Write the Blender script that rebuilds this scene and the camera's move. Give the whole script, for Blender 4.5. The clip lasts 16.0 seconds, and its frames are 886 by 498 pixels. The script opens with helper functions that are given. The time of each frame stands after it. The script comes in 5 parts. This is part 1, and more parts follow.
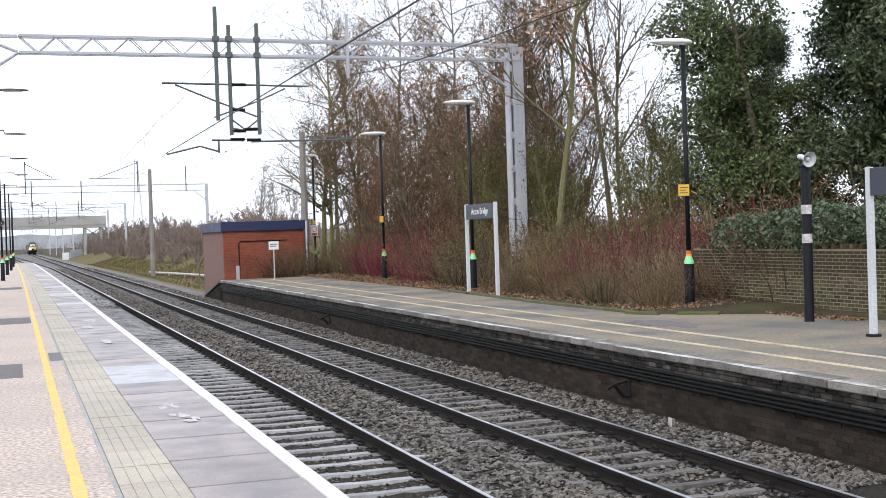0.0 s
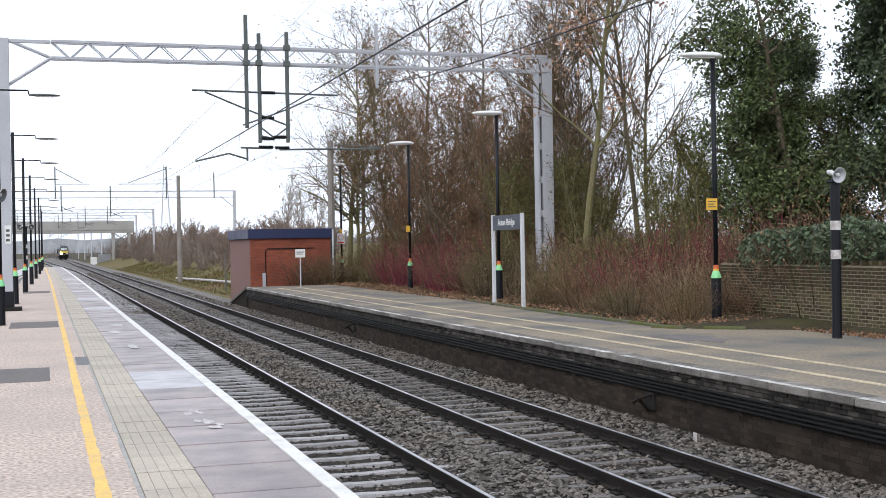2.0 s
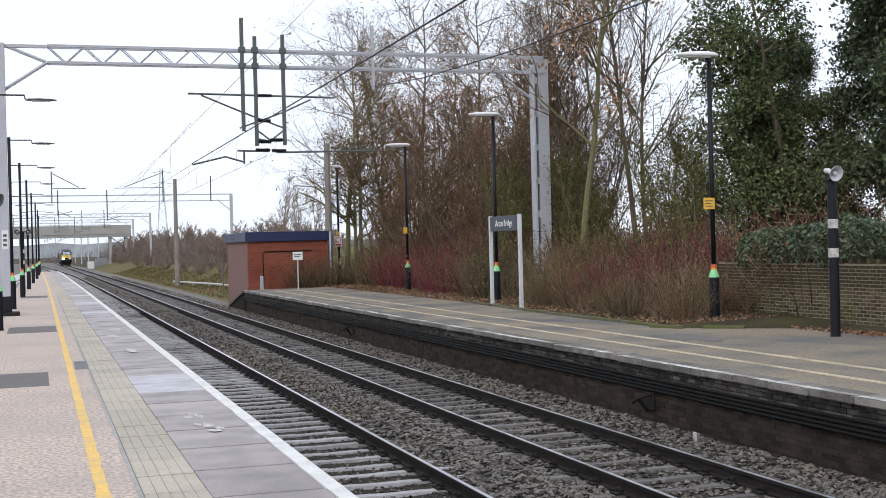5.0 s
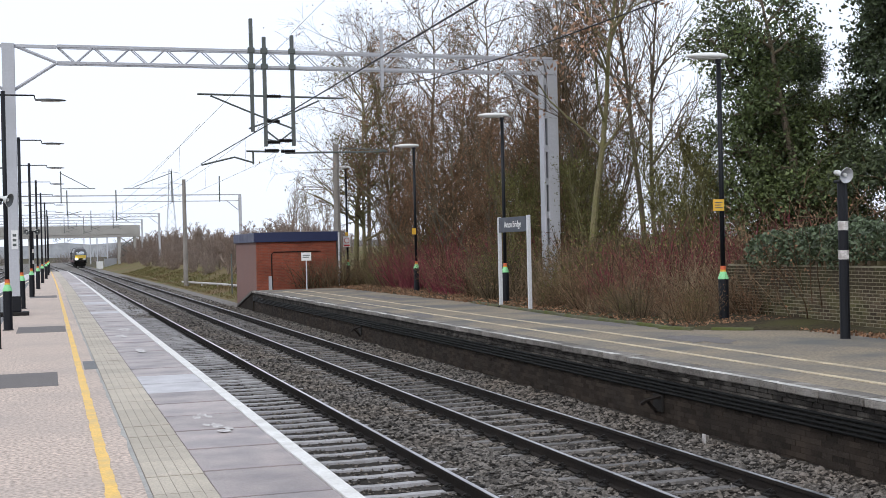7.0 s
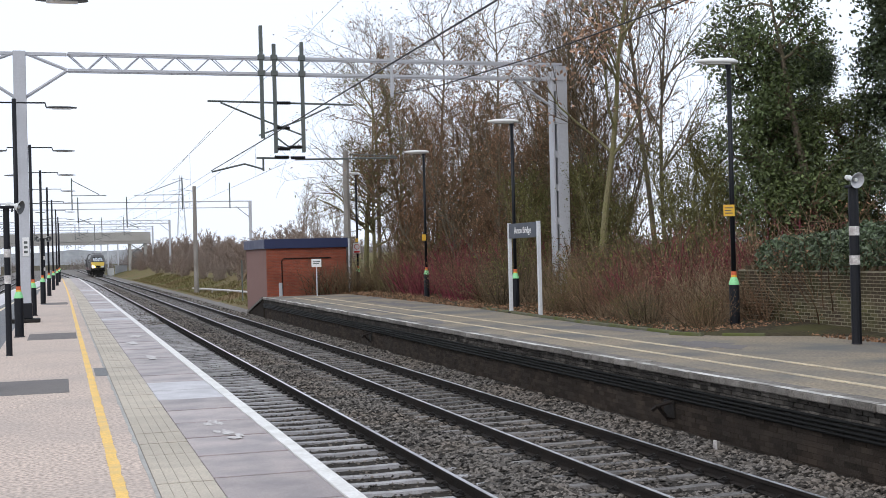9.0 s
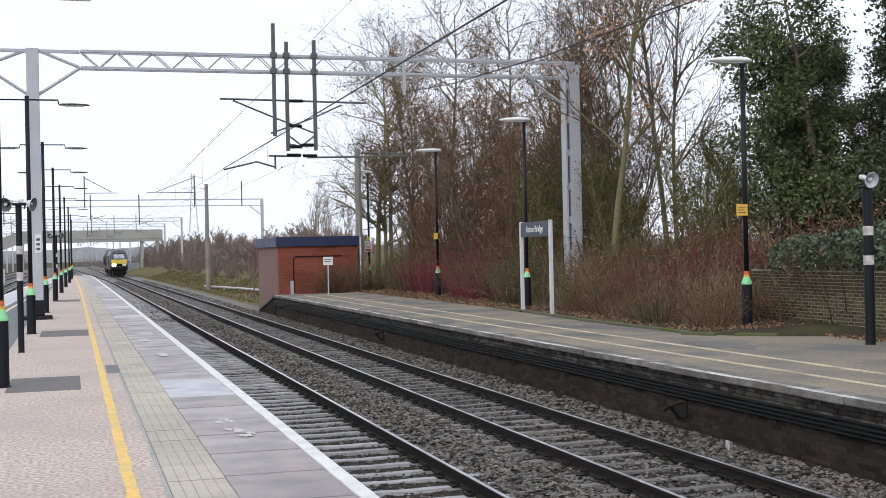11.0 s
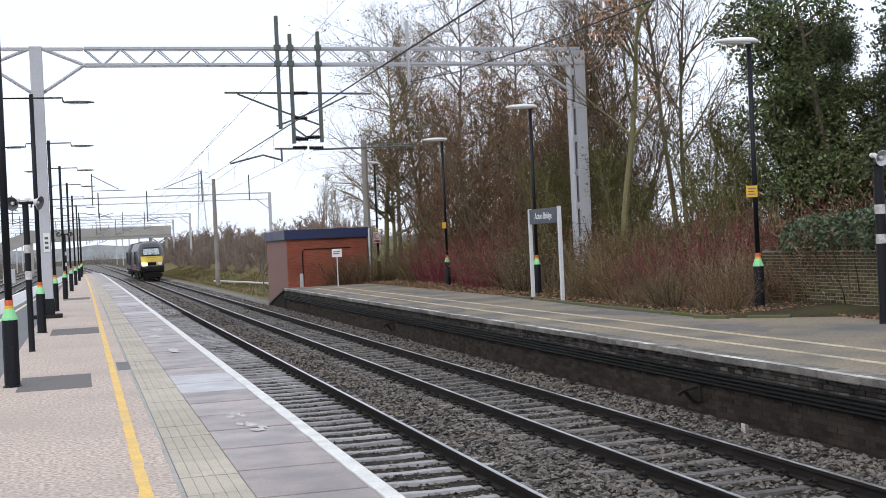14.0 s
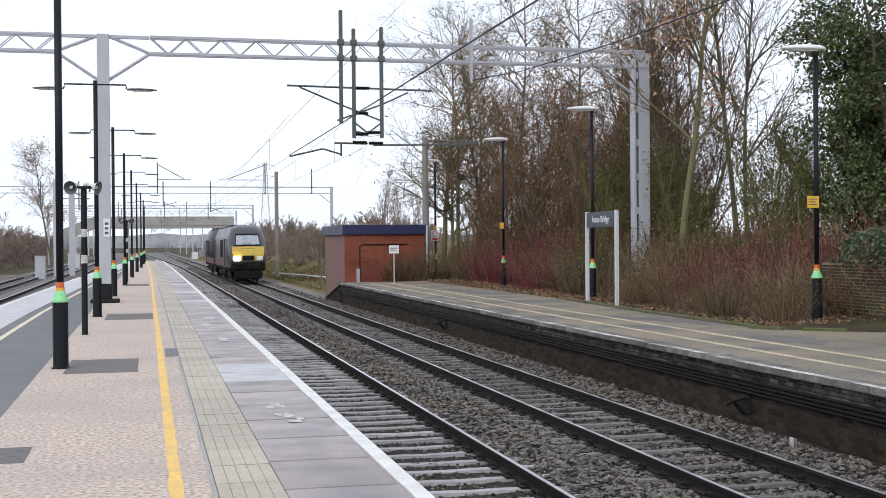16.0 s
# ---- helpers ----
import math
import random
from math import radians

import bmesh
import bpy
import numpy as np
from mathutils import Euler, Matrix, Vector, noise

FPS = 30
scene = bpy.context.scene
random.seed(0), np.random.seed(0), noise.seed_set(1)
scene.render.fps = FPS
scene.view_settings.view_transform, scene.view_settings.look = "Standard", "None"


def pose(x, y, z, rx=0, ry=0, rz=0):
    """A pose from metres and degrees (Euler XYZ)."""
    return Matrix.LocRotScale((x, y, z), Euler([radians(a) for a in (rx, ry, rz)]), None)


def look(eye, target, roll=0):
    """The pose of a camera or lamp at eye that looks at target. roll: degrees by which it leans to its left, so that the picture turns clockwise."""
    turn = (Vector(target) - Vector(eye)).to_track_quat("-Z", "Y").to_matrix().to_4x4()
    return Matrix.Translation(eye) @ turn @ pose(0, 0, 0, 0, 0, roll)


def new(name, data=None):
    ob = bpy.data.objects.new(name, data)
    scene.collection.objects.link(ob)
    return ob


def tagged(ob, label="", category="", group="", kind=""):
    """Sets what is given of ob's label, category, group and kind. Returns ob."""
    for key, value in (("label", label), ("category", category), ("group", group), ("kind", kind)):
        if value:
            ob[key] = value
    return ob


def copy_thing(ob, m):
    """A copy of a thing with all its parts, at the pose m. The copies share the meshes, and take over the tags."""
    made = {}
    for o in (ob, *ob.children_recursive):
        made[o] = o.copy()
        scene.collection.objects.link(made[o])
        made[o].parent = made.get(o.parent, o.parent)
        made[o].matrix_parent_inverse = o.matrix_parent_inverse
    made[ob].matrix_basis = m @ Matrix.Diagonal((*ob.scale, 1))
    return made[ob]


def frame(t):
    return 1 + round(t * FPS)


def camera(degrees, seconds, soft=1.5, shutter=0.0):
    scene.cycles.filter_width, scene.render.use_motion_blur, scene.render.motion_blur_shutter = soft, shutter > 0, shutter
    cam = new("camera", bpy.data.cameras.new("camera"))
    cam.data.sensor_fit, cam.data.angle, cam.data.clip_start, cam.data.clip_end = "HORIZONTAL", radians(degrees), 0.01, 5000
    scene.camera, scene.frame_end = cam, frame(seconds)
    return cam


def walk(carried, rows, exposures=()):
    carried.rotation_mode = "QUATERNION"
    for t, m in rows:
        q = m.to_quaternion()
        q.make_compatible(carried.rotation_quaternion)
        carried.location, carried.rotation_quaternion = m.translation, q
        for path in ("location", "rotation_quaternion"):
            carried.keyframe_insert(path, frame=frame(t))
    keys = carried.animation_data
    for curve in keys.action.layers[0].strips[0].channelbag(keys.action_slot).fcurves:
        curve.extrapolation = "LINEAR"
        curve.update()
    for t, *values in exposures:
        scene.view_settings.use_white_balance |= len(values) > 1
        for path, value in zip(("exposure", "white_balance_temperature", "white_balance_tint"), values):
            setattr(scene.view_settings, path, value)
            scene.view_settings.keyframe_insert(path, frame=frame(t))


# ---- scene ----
# ---- camera and its path ----
cam = camera(39.23, 16.0, soft=0.85)
EYE_HEIGHT = 1.846
ROWS = [
    (0.0, -19.038, -0.755, 1.861, -0.207, -0.273, 0.046),
    (0.5, -18.482, -0.636, 1.552, -0.204, -0.262, 0.047),
    (1.0, -18.019, -0.538, 1.518, -0.208, -0.268, 0.055),
    (1.5, -17.861, -0.381, 1.319, -0.209, -0.270, 0.053),
    (2.0, -17.830, -0.260, 1.001, -0.212, -0.273, 0.052),
    (2.5, -17.843, -0.148, 0.921, -0.211, -0.277, 0.056),
    (3.0, -17.941, -0.069, 1.257, -0.216, -0.277, 0.052),
    (3.5, -18.115, -0.023, 1.575, -0.219, -0.275, 0.056),
    (4.0, -18.108, -0.066, 1.464, -0.223, -0.274, 0.055),
    (6.5, -17.697, -0.261, 1.475, -0.232, -0.254, 0.051),
    (7.0, -17.583, -0.144, 1.316, -0.234, -0.251, 0.054),
    (7.5, -17.513, -0.025, 1.278, -0.232, -0.256, 0.053),
    (8.0, -17.314, 0.087, 1.147, -0.229, -0.262, 0.053),
    (8.5, -17.252, 0.143, 1.312, -0.235, -0.256, 0.058),
    (9.0, -17.119, 0.145, 1.447, -0.233, -0.249, 0.056),
    (11.5, -16.333, 0.024, 1.208, -0.221, -0.197, 0.053),
    (12.0, -15.792, -0.100, 1.381, -0.206, -0.193, 0.055),
    (12.5, -15.235, -0.143, 1.304, -0.197, -0.166, 0.050),
    (13.0, -14.471, -0.116, 1.836, -0.197, -0.158, 0.050),
    (13.5, -14.480, -0.304, 2.472, -0.178, -0.123, 0.049),
    (14.0, -16.192, -0.370, 2.589, -0.197, -0.082, 0.039),
    (14.5, -16.440, -0.752, 1.398, -0.196, -0.083, 0.004),
    (15.0, -14.969, -1.061, 1.207, -0.094, -0.048, -0.004),
    (15.5, -14.039, -0.761, 0.221, -0.033, -0.027, -0.004),
    (16.0, -13.377, -0.295, 0.449, 0.001, 0.003, 0.003),
]
walk(cam, [(t, pose(x, y, EYE_HEIGHT + z, 90 + pitch, roll, yaw)) for t, yaw, pitch, roll, x, y, z in ROWS],
     [(0.0, 0.42), (0.5, 0.38), (1.5, 0.27), (2.5, 0.12), (3.5, 0.02), (5.0, 0.0), (16.0, 0.02)])

# ---- sky and sun: a bright overcast winter day ----
world = bpy.data.worlds.new("overcast_sky")
scene.world = world
world.use_nodes = True
wt = world.node_tree
wt.nodes.clear()
sky = wt.nodes.new("ShaderNodeTexSky")
sky.sky_type, sky.sun_disc = "NISHITA", False
sky.sun_elevation, sky.sun_rotation = radians(32), radians(215)
sky.dust_density, sky.air_density = 4.0, 1.0
cloud = wt.nodes.new("ShaderNodeMix")
cloud.data_type = "RGBA"
cloud.inputs["Factor"].default_value = 0.9
cloud.inputs["B"].default_value = (9.0, 9.68, 10.95, 1)
wbg = wt.nodes.new("ShaderNodeBackground")
wbg.inputs["Strength"].default_value = 0.118
wout = wt.nodes.new("ShaderNodeOutputWorld")
wt.links.new(sky.outputs[0], cloud.inputs["A"])
wt.links.new(cloud.outputs["Result"], wbg.inputs["Color"])
wt.links.new(wbg.outputs[0], wout.inputs[0])
sun = new("sun", bpy.data.lights.new("sun", "SUN"))
sun.data.energy, sun.data.angle, sun.data.color = 0.9, radians(25), (1.0, 0.97, 0.92)
sun.matrix_world = look((-30, -40, 40), (0, 0, 0))


# ---- materials ----
def mat(name, base, rough=0.8, vary=0.25, scale=3.0, fine=60.0, bump=0.3, metal=0.0, second=None, stain=0.5, by="", spread=0.25, emit=None, spec=0.5):
    """A surface: base colour, broken up at two scales, with fine relief. second: the colour of stains. by: object or island, for alike pieces that differ."""
    m = bpy.data.materials.new(name)
    m.use_nodes = True
    nt = m.node_tree
    b = nt.nodes["Principled BSDF"]
    b.inputs["Metallic"].default_value = metal
    b.inputs["Specular IOR Level"].default_value = spec
    co = nt.nodes.new("ShaderNodeTexCoord")
    geo = nt.nodes.new("ShaderNodeNewGeometry")

    def tex(s, detail):
        n = nt.nodes.new("ShaderNodeTexNoise")
        n.inputs["Scale"].default_value, n.inputs["Detail"].default_value = s, detail
        nt.links.new(geo.outputs["Position"], n.inputs["Vector"])
        return n

    def mix(kind, fac, a, c):
        n = nt.nodes.new("ShaderNodeMix")
        n.data_type, n.blend_type = "RGBA", kind
        for key, v in (("Factor", fac), ("A", a), ("B", c)):
            if hasattr(v, "is_linked"):
                nt.links.new(v, n.inputs[key])
            elif key == "Factor":
                n.inputs[key].default_value = v
            else:
                n.inputs[key].default_value = (*v, 1)
        return n.outputs["Result"]

    def ramp(src, lo, hi):
        n = nt.nodes.new("ShaderNodeMapRange")
        n.inputs["From Min"].default_value, n.inputs["From Max"].default_value = lo, hi
        nt.links.new(src, n.inputs["Value"])
        return n.outputs["Result"]

    big, small = tex(scale, 4), tex(fine, 3)
    dark = tuple(c * (1 - vary) for c in base)
    light = tuple(min(1, c * (1 + vary)) for c in base)
    col = mix("MIX", ramp(small.outputs["Fac"], 0.3, 0.7), dark, light)
    if second:
        n = nt.nodes.new("ShaderNodeMath")
        n.operation = "MULTIPLY"
        n.inputs[1].default_value = stain
        nt.links.new(ramp(big.outputs["Fac"], 0.42, 0.66), n.inputs[0])
        col = mix("MIX", n.outputs[0], col, second)
    else:
        n = nt.nodes.new("ShaderNodeMath")
        n.operation = "MULTIPLY_ADD"
        n.inputs[1].default_value, n.inputs[2].default_value = vary, 1 - vary / 2
        nt.links.new(ramp(big.outputs["Fac"], 0.3, 0.7), n.inputs[0])
        comb = nt.nodes.new("ShaderNodeCombineColor")
        for k in range(3):
            nt.links.new(n.outputs[0], comb.inputs[k])
        col = mix("MULTIPLY", 1.0, col, comb.outputs[0])
    if by:
        if by == "object":
            src = nt.nodes.new("ShaderNodeObjectInfo").outputs["Random"]
        else:
            src = geo.outputs["Random Per Island"]
        n = nt.nodes.new("ShaderNodeMath")
        n.operation = "MULTIPLY_ADD"
        n.inputs[1].default_value, n.inputs[2].default_value = 2 * spread, 1 - spread
        nt.links.new(src, n.inputs[0])
        comb = nt.nodes.new("ShaderNodeCombineColor")
        for k in range(3):
            nt.links.new(n.outputs[0], comb.inputs[k])
        col = mix("MULTIPLY", 1.0, col, comb.outputs[0])
    nt.links.new(col, b.inputs["Base Color"])
    n = nt.nodes.new("ShaderNodeMath")
    n.operation = "MULTIPLY_ADD"
    n.inputs[1].default_value, n.inputs[2].default_value = 0.3, max(0.02, rough - 0.15)
    n.use_clamp = True
    nt.links.new(big.outputs["Fac"], n.inputs[0])
    nt.links.new(n.outputs[0], b.inputs["Roughness"])
    if bump:
        n = nt.nodes.new("ShaderNodeBump")
        n.inputs["Strength"].default_value, n.inputs["Distance"].default_value = bump, 0.02
        nt.links.new(small.outputs["Fac"], n.inputs["Height"])
        nt.links.new(n.outputs[0], b.inputs["Normal"])
    if emit:
        b.inputs["Emission Color"].default_value = (*emit[0], 1)
        b.inputs["Emission Strength"].default_value = emit[1]
    return m


def brickwork(name, base, other, joint):
    """Distant brick: courses 75 mm high, bricks 225 mm long, with their joints sunk."""
    m = bpy.data.materials.new(name)
    m.use_nodes = True
    nt = m.node_tree
    b = nt.nodes["Principled BSDF"]
    b.inputs["Roughness"].default_value, b.inputs["Specular IOR Level"].default_value = 0.88, 0.25
    geo = nt.nodes.new("ShaderNodeNewGeometry")
    sep, com = nt.nodes.new("ShaderNodeSeparateXYZ"), nt.nodes.new("ShaderNodeCombineXYZ")
    nt.links.new(geo.outputs["Position"], sep.inputs[0])
    nt.links.new(sep.outputs["X"], com.inputs["X"])
    nt.links.new(sep.outputs["Z"], com.inputs["Y"])
    br = nt.nodes.new("ShaderNodeTexBrick")
    br.inputs["Scale"].default_value, br.inputs["Brick Width"].default_value, br.inputs["Row Height"].default_value = 1.0, 0.225, 0.075
    br.inputs["Mortar Size"].default_value = 0.006
    for key, c in (("Color1", base), ("Color2", other), ("Mortar", joint)):
        br.inputs[key].default_value = (*c, 1)
    nt.links.new(com.outputs[0], br.inputs["Vector"])
    stain = nt.nodes.new("ShaderNodeTexNoise")
    stain.inputs["Scale"].default_value, stain.inputs["Detail"].default_value = 1.3, 6
    nt.links.new(geo.outputs["Position"], stain.inputs["Vector"])
    rng = nt.nodes.new("ShaderNodeMapRange")
    rng.inputs["From Min"].default_value, rng.inputs["From Max"].default_value = 0.35, 0.7
    rng.inputs["To Min"].default_value, rng.inputs["To Max"].default_value = 1.1, 0.75
    nt.links.new(stain.outputs["Fac"], rng.inputs["Value"])
    mul = nt.nodes.new("ShaderNodeVectorMath")
    mul.operation = "SCALE"
    nt.links.new(br.outputs["Color"], mul.inputs[0])
    nt.links.new(rng.outputs["Result"], mul.inputs["Scale"])
    nt.links.new(mul.outputs[0], b.inputs["Base Color"])
    bump = nt.nodes.new("ShaderNodeBump")
    bump.invert = True
    bump.inputs["Distance"].default_value = 0.008
    nt.links.new(br.outputs["Fac"], bump.inputs["Height"])
    nt.links.new(bump.outputs[0], b.inputs["Normal"])
    return m


def glass(name, tint=(0.8, 0.84, 0.86)):
    m = bpy.data.materials.new(name)
    m.use_nodes = True
    b = m.node_tree.nodes["Principled BSDF"]
    b.inputs["Base Color"].default_value = (*tint, 1)
    b.inputs["Roughness"].default_value, b.inputs["Metallic"].default_value = 0.06, 0.9
    return m


M = dict(
    earth=mat("rough_grass_and_earth", (0.065, 0.056, 0.032), 0.95, 0.4, 0.15, 8, 0.8, second=(0.095, 0.078, 0.045), spec=0.15),
    verge=mat("winter_grass", (0.125, 0.115, 0.045), 0.95, 0.5, 0.22, 10, 1.0, second=(0.17, 0.12, 0.066), stain=1.0, spec=0.15),
    # near bed: shade of the gaps between stones is put into this dark colour
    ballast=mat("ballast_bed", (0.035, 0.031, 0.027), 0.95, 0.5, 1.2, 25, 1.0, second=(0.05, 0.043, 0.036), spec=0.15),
    ballast_top=mat("weathered_ballast", (0.165, 0.153, 0.143), 0.9, 0.5, 0.4, 9, 1.0, second=(0.20, 0.185, 0.17), spec=0.2),
    stone=mat("crushed_granite", (0.118, 0.107, 0.097), 0.9, 0.4, 0.7, 70, 0.5, second=(0.145, 0.122, 0.102), stain=0.7, by="island", spread=0.9, spec=0.25),
    sleeper=mat("pale_concrete_sleeper", (0.35, 0.34, 0.35), 0.6, 0.25, 5, 90, 0.4, second=(0.22, 0.21, 0.20), by="object", spread=0.2),
    sleeper_old=mat("weathered_dark_sleeper", (0.14, 0.13, 0.124), 0.55, 0.4, 6, 80, 0.5, second=(0.07, 0.063, 0.057), by="object", spread=0.4, spec=0.5),
    rail=mat("rusty_rail_steel", (0.018, 0.0145, 0.013), 0.75, 0.3, 2, 60, 0.3, second=(0.035, 0.027, 0.022), spec=0.2),
    railtop=mat("polished_rail_steel", (0.66, 0.66, 0.68), 0.38, 0.12, 1, 40, 0.05, metal=1.0),
    chair=mat("dark_cast_chair", (0.02, 0.018, 0.017), 0.7, 0.3, 8, 60, 0.3, spec=0.2),
    beige=mat("buff_aggregate_surfacing", (0.52, 0.425, 0.365), 0.9, 0.45, 0.45, 24, 0.8, second=(0.41, 0.35, 0.315), stain=0.6, spec=0.3),
    asphalt=mat("grey_asphalt", (0.15, 0.155, 0.165), 0.85, 0.25, 0.8, 70, 0.5, second=(0.21, 0.205, 0.20)),
    patch=mat("dark_asphalt_patch", (0.16, 0.145, 0.14), 0.9, 0.2, 3, 80, 0.5),
    slab=mat("pinkish_paving_slab", (0.335, 0.275, 0.262), 0.42, 0.22, 1.6, 50, 0.3, second=(0.215, 0.19, 0.195), stain=0.9, by="object", spread=0.2),
    slab_new=mat("fresh_pale_slab", (0.52, 0.505, 0.525), 0.55, 0.12, 2, 50, 0.2, second=(0.38, 0.37, 0.385), stain=0.7),
    tactile=mat("buff_tactile_paving", (0.46, 0.405, 0.33), 0.75, 0.18, 2, 50, 0.3, second=(0.36, 0.32, 0.27), by="object", spread=0.1),
    white=mat("worn_white_line_paint", (0.74, 0.73, 0.71), 0.6, 0.12, 3, 40, 0.25, second=(0.5, 0.48, 0.45), stain=0.5),
    yellow=mat("yellow_line_paint", (0.80, 0.50, 0.11), 0.6, 0.15, 3, 40, 0.25, second=(0.60, 0.43, 0.20), stain=0.7),
    cream=mat("faded_cream_line_paint", (0.70, 0.60, 0.42), 0.65, 0.15, 2, 40, 0.2, second=(0.55, 0.49, 0.38), stain=0.6),
    yellow_faint=mat("faded_yellow_line_paint", (0.57, 0.475, 0.325), 0.7, 0.3, 1.1, 20, 0.25, second=(0.28, 0.235, 0.18), stain=0.8),
    lichen=mat("lichen_and_paint_splash", (0.60, 0.58, 0.57), 0.8, 0.25, 9, 30, 0.2, second=(0.36, 0.32, 0.31), stain=0.9),
    far_top=mat("old_mossy_asphalt", (0.25, 0.205, 0.15), 0.75, 0.35, 0.5, 18, 0.6, second=(0.125, 0.125, 0.12), stain=0.95, spec=0.35),
    coping=mat("worn_coping_stone", (0.14, 0.125, 0.11), 0.85, 0.45, 3, 40, 0.5, second=(0.32, 0.30, 0.275), stain=0.5, by="object", spread=0.35),
    coping_white=mat("flaking_white_edge", (0.62, 0.60, 0.57), 0.8, 0.35, 1.3, 14, 0.5, second=(0.2, 0.185, 0.165), stain=1.0),
    dark_brick=mat("sooty_brick", (0.034, 0.030, 0.027), 0.9, 0.4, 3, 60, 0.5, second=(0.11, 0.10, 0.088), stain=0.7, by="object", spread=0.6, spec=0.2),
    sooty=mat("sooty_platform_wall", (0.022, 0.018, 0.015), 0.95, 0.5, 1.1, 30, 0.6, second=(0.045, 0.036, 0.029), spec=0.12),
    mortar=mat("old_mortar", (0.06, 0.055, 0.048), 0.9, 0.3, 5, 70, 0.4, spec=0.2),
    mortar_pale=mat("pale_lime_mortar", (0.25, 0.22, 0.155), 0.9, 0.3, 2, 70, 0.4, second=(0.16, 0.16, 0.10)),
    joint=mat("dark_joint", (0.085, 0.075, 0.07), 0.95, 0.3, 3, 60, 0.3, spec=0.2),
    cable=mat("black_cable_sheath", (0.008, 0.008, 0.008), 0.7, 0.3, 3, 40, 0.1, spec=0.2),
    lower_brick=mat("grimy_brown_brick", (0.034, 0.027, 0.022), 0.92, 0.4, 1.3, 50, 0.6, second=(0.058, 0.043, 0.033), stain=0.6, by="island", spread=0.4, spec=0.15),
    wall_brick=mat("mossy_stock_brick", (0.085, 0.062, 0.042), 0.9, 0.4, 1.5, 50, 0.6, second=(0.085, 0.085, 0.035), stain=0.7, by="object", spread=0.45, spec=0.2),
    hut_brick=brickwork("orange_red_brick", (0.31, 0.082, 0.046), (0.235, 0.066, 0.042), (0.235, 0.12, 0.088)),
    hut_side=mat("brown_rendered_panel", (0.205, 0.115, 0.098), 0.85, 0.15, 0.8, 30, 0.2),
    navy=mat("navy_blue_fascia", (0.018, 0.026, 0.08), 0.45, 0.15, 2, 30, 0.1),
    felt=mat("grey_roof_felt", (0.12, 0.12, 0.125), 0.9, 0.2, 1, 40, 0.4),
    black=mat("black_gloss_paint", (0.006, 0.007, 0.011), 0.5, 0.2, 3, 40, 0.05, spec=0.3),
    green=mat("pale_green_band", (0.27, 0.68, 0.32), 0.55, 0.1, 4, 40, 0.05),
    orange=mat("orange_red_band", (0.62, 0.13, 0.05), 0.6, 0.15, 4, 40, 0.05),
    lamp_white=mat("white_lamp_housing", (0.78, 0.78, 0.77), 0.5, 0.05, 3, 40, 0.05),
    lamp_grey=mat("grey_lamp_housing", (0.10, 0.105, 0.11), 0.5, 0.1, 3, 40, 0.05),
    diffuser=mat("clear_lamp_lens", (0.7, 0.7, 0.68), 0.2, 0.05, 3, 40, 0.0),
    horn=mat("pale_grey_horn", (0.62, 0.63, 0.62), 0.45, 0.08, 6, 40, 0.05),
    galv=mat("galvanised_steel", (0.47, 0.48, 0.52), 0.55, 0.06, 1.0, 20, 0.03, second=(0.40, 0.41, 0.44), stain=0.5),
    galv_dark=mat("weathered_steel_tube", (0.10, 0.115, 0.11), 0.6, 0.2, 3, 30, 0.15, metal=0.3, second=(0.16, 0.165, 0.16)),
    mast=mat("weathered_concrete_mast", (0.26, 0.24, 0.22), 0.85, 0.2, 1, 30, 0.3, second=(0.16, 0.14, 0.12)),
    wire=mat("contact_wire", (0.025, 0.025, 0.028), 0.6, 0.1, 3, 30, 0.0, spec=0.3),
    sign_board=mat("dark_blue_sign", (0.035, 0.042, 0.06), 0.4, 0.1, 3, 30, 0.05),
    sign_white=mat("white_sign_enamel", (0.75, 0.75, 0.75), 0.45, 0.06, 4, 40, 0.03),
    sign_post=mat("grey_painted_post", (0.56, 0.57, 0.60), 0.5, 0.1, 2, 30, 0.08),
    sign_yellow=mat("yellow_warning_plate", (0.72, 0.42, 0.04), 0.5, 0.08, 5, 40, 0.03),
    red=mat("red_sign_print", (0.5, 0.03, 0.03), 0.5, 0.08, 5, 40, 0.03),
    bark=mat("grey_brown_bark", (0.15, 0.122, 0.095), 0.95, 0.35, 3, 25, 0.8, second=(0.17, 0.16, 0.085), spec=0.2),
    bark_moss=mat("mossy_bark", (0.21, 0.185, 0.105), 0.95, 0.3, 2.5, 25, 0.8, second=(0.20, 0.205, 0.075), spec=0.2),
    twig=mat("olive_brown_twigs", (0.122, 0.096, 0.063), 0.95, 0.3, 0.3, 20, 0.3, second=(0.16, 0.10, 0.055), stain=0.8, by="island", spread=0.65, spec=0.15),
    twig_red=mat("crimson_brown_stems", (0.19, 0.045, 0.062), 0.95, 0.3, 0.6, 20, 0.3, second=(0.14, 0.06, 0.05), by="island", spread=0.55, spec=0.15),
    twig_warm=mat("russet_twigs", (0.175, 0.108, 0.066), 0.95, 0.3, 0.4, 20, 0.3, second=(0.14, 0.098, 0.068), by="island", spread=0.6, spec=0.15),
    twig_pale=mat("straw_brown_stems", (0.23, 0.17, 0.11), 0.95, 0.3, 0.8, 20, 0.3, second=(0.17, 0.115, 0.078), by="island", spread=0.55, spec=0.15),
    twig_moss=mat("mossy_green_brown_twigs", (0.125, 0.118, 0.05), 0.95, 0.3, 0.5, 20, 0.3, second=(0.135, 0.10, 0.055), by="island", spread=0.6, spec=0.15),
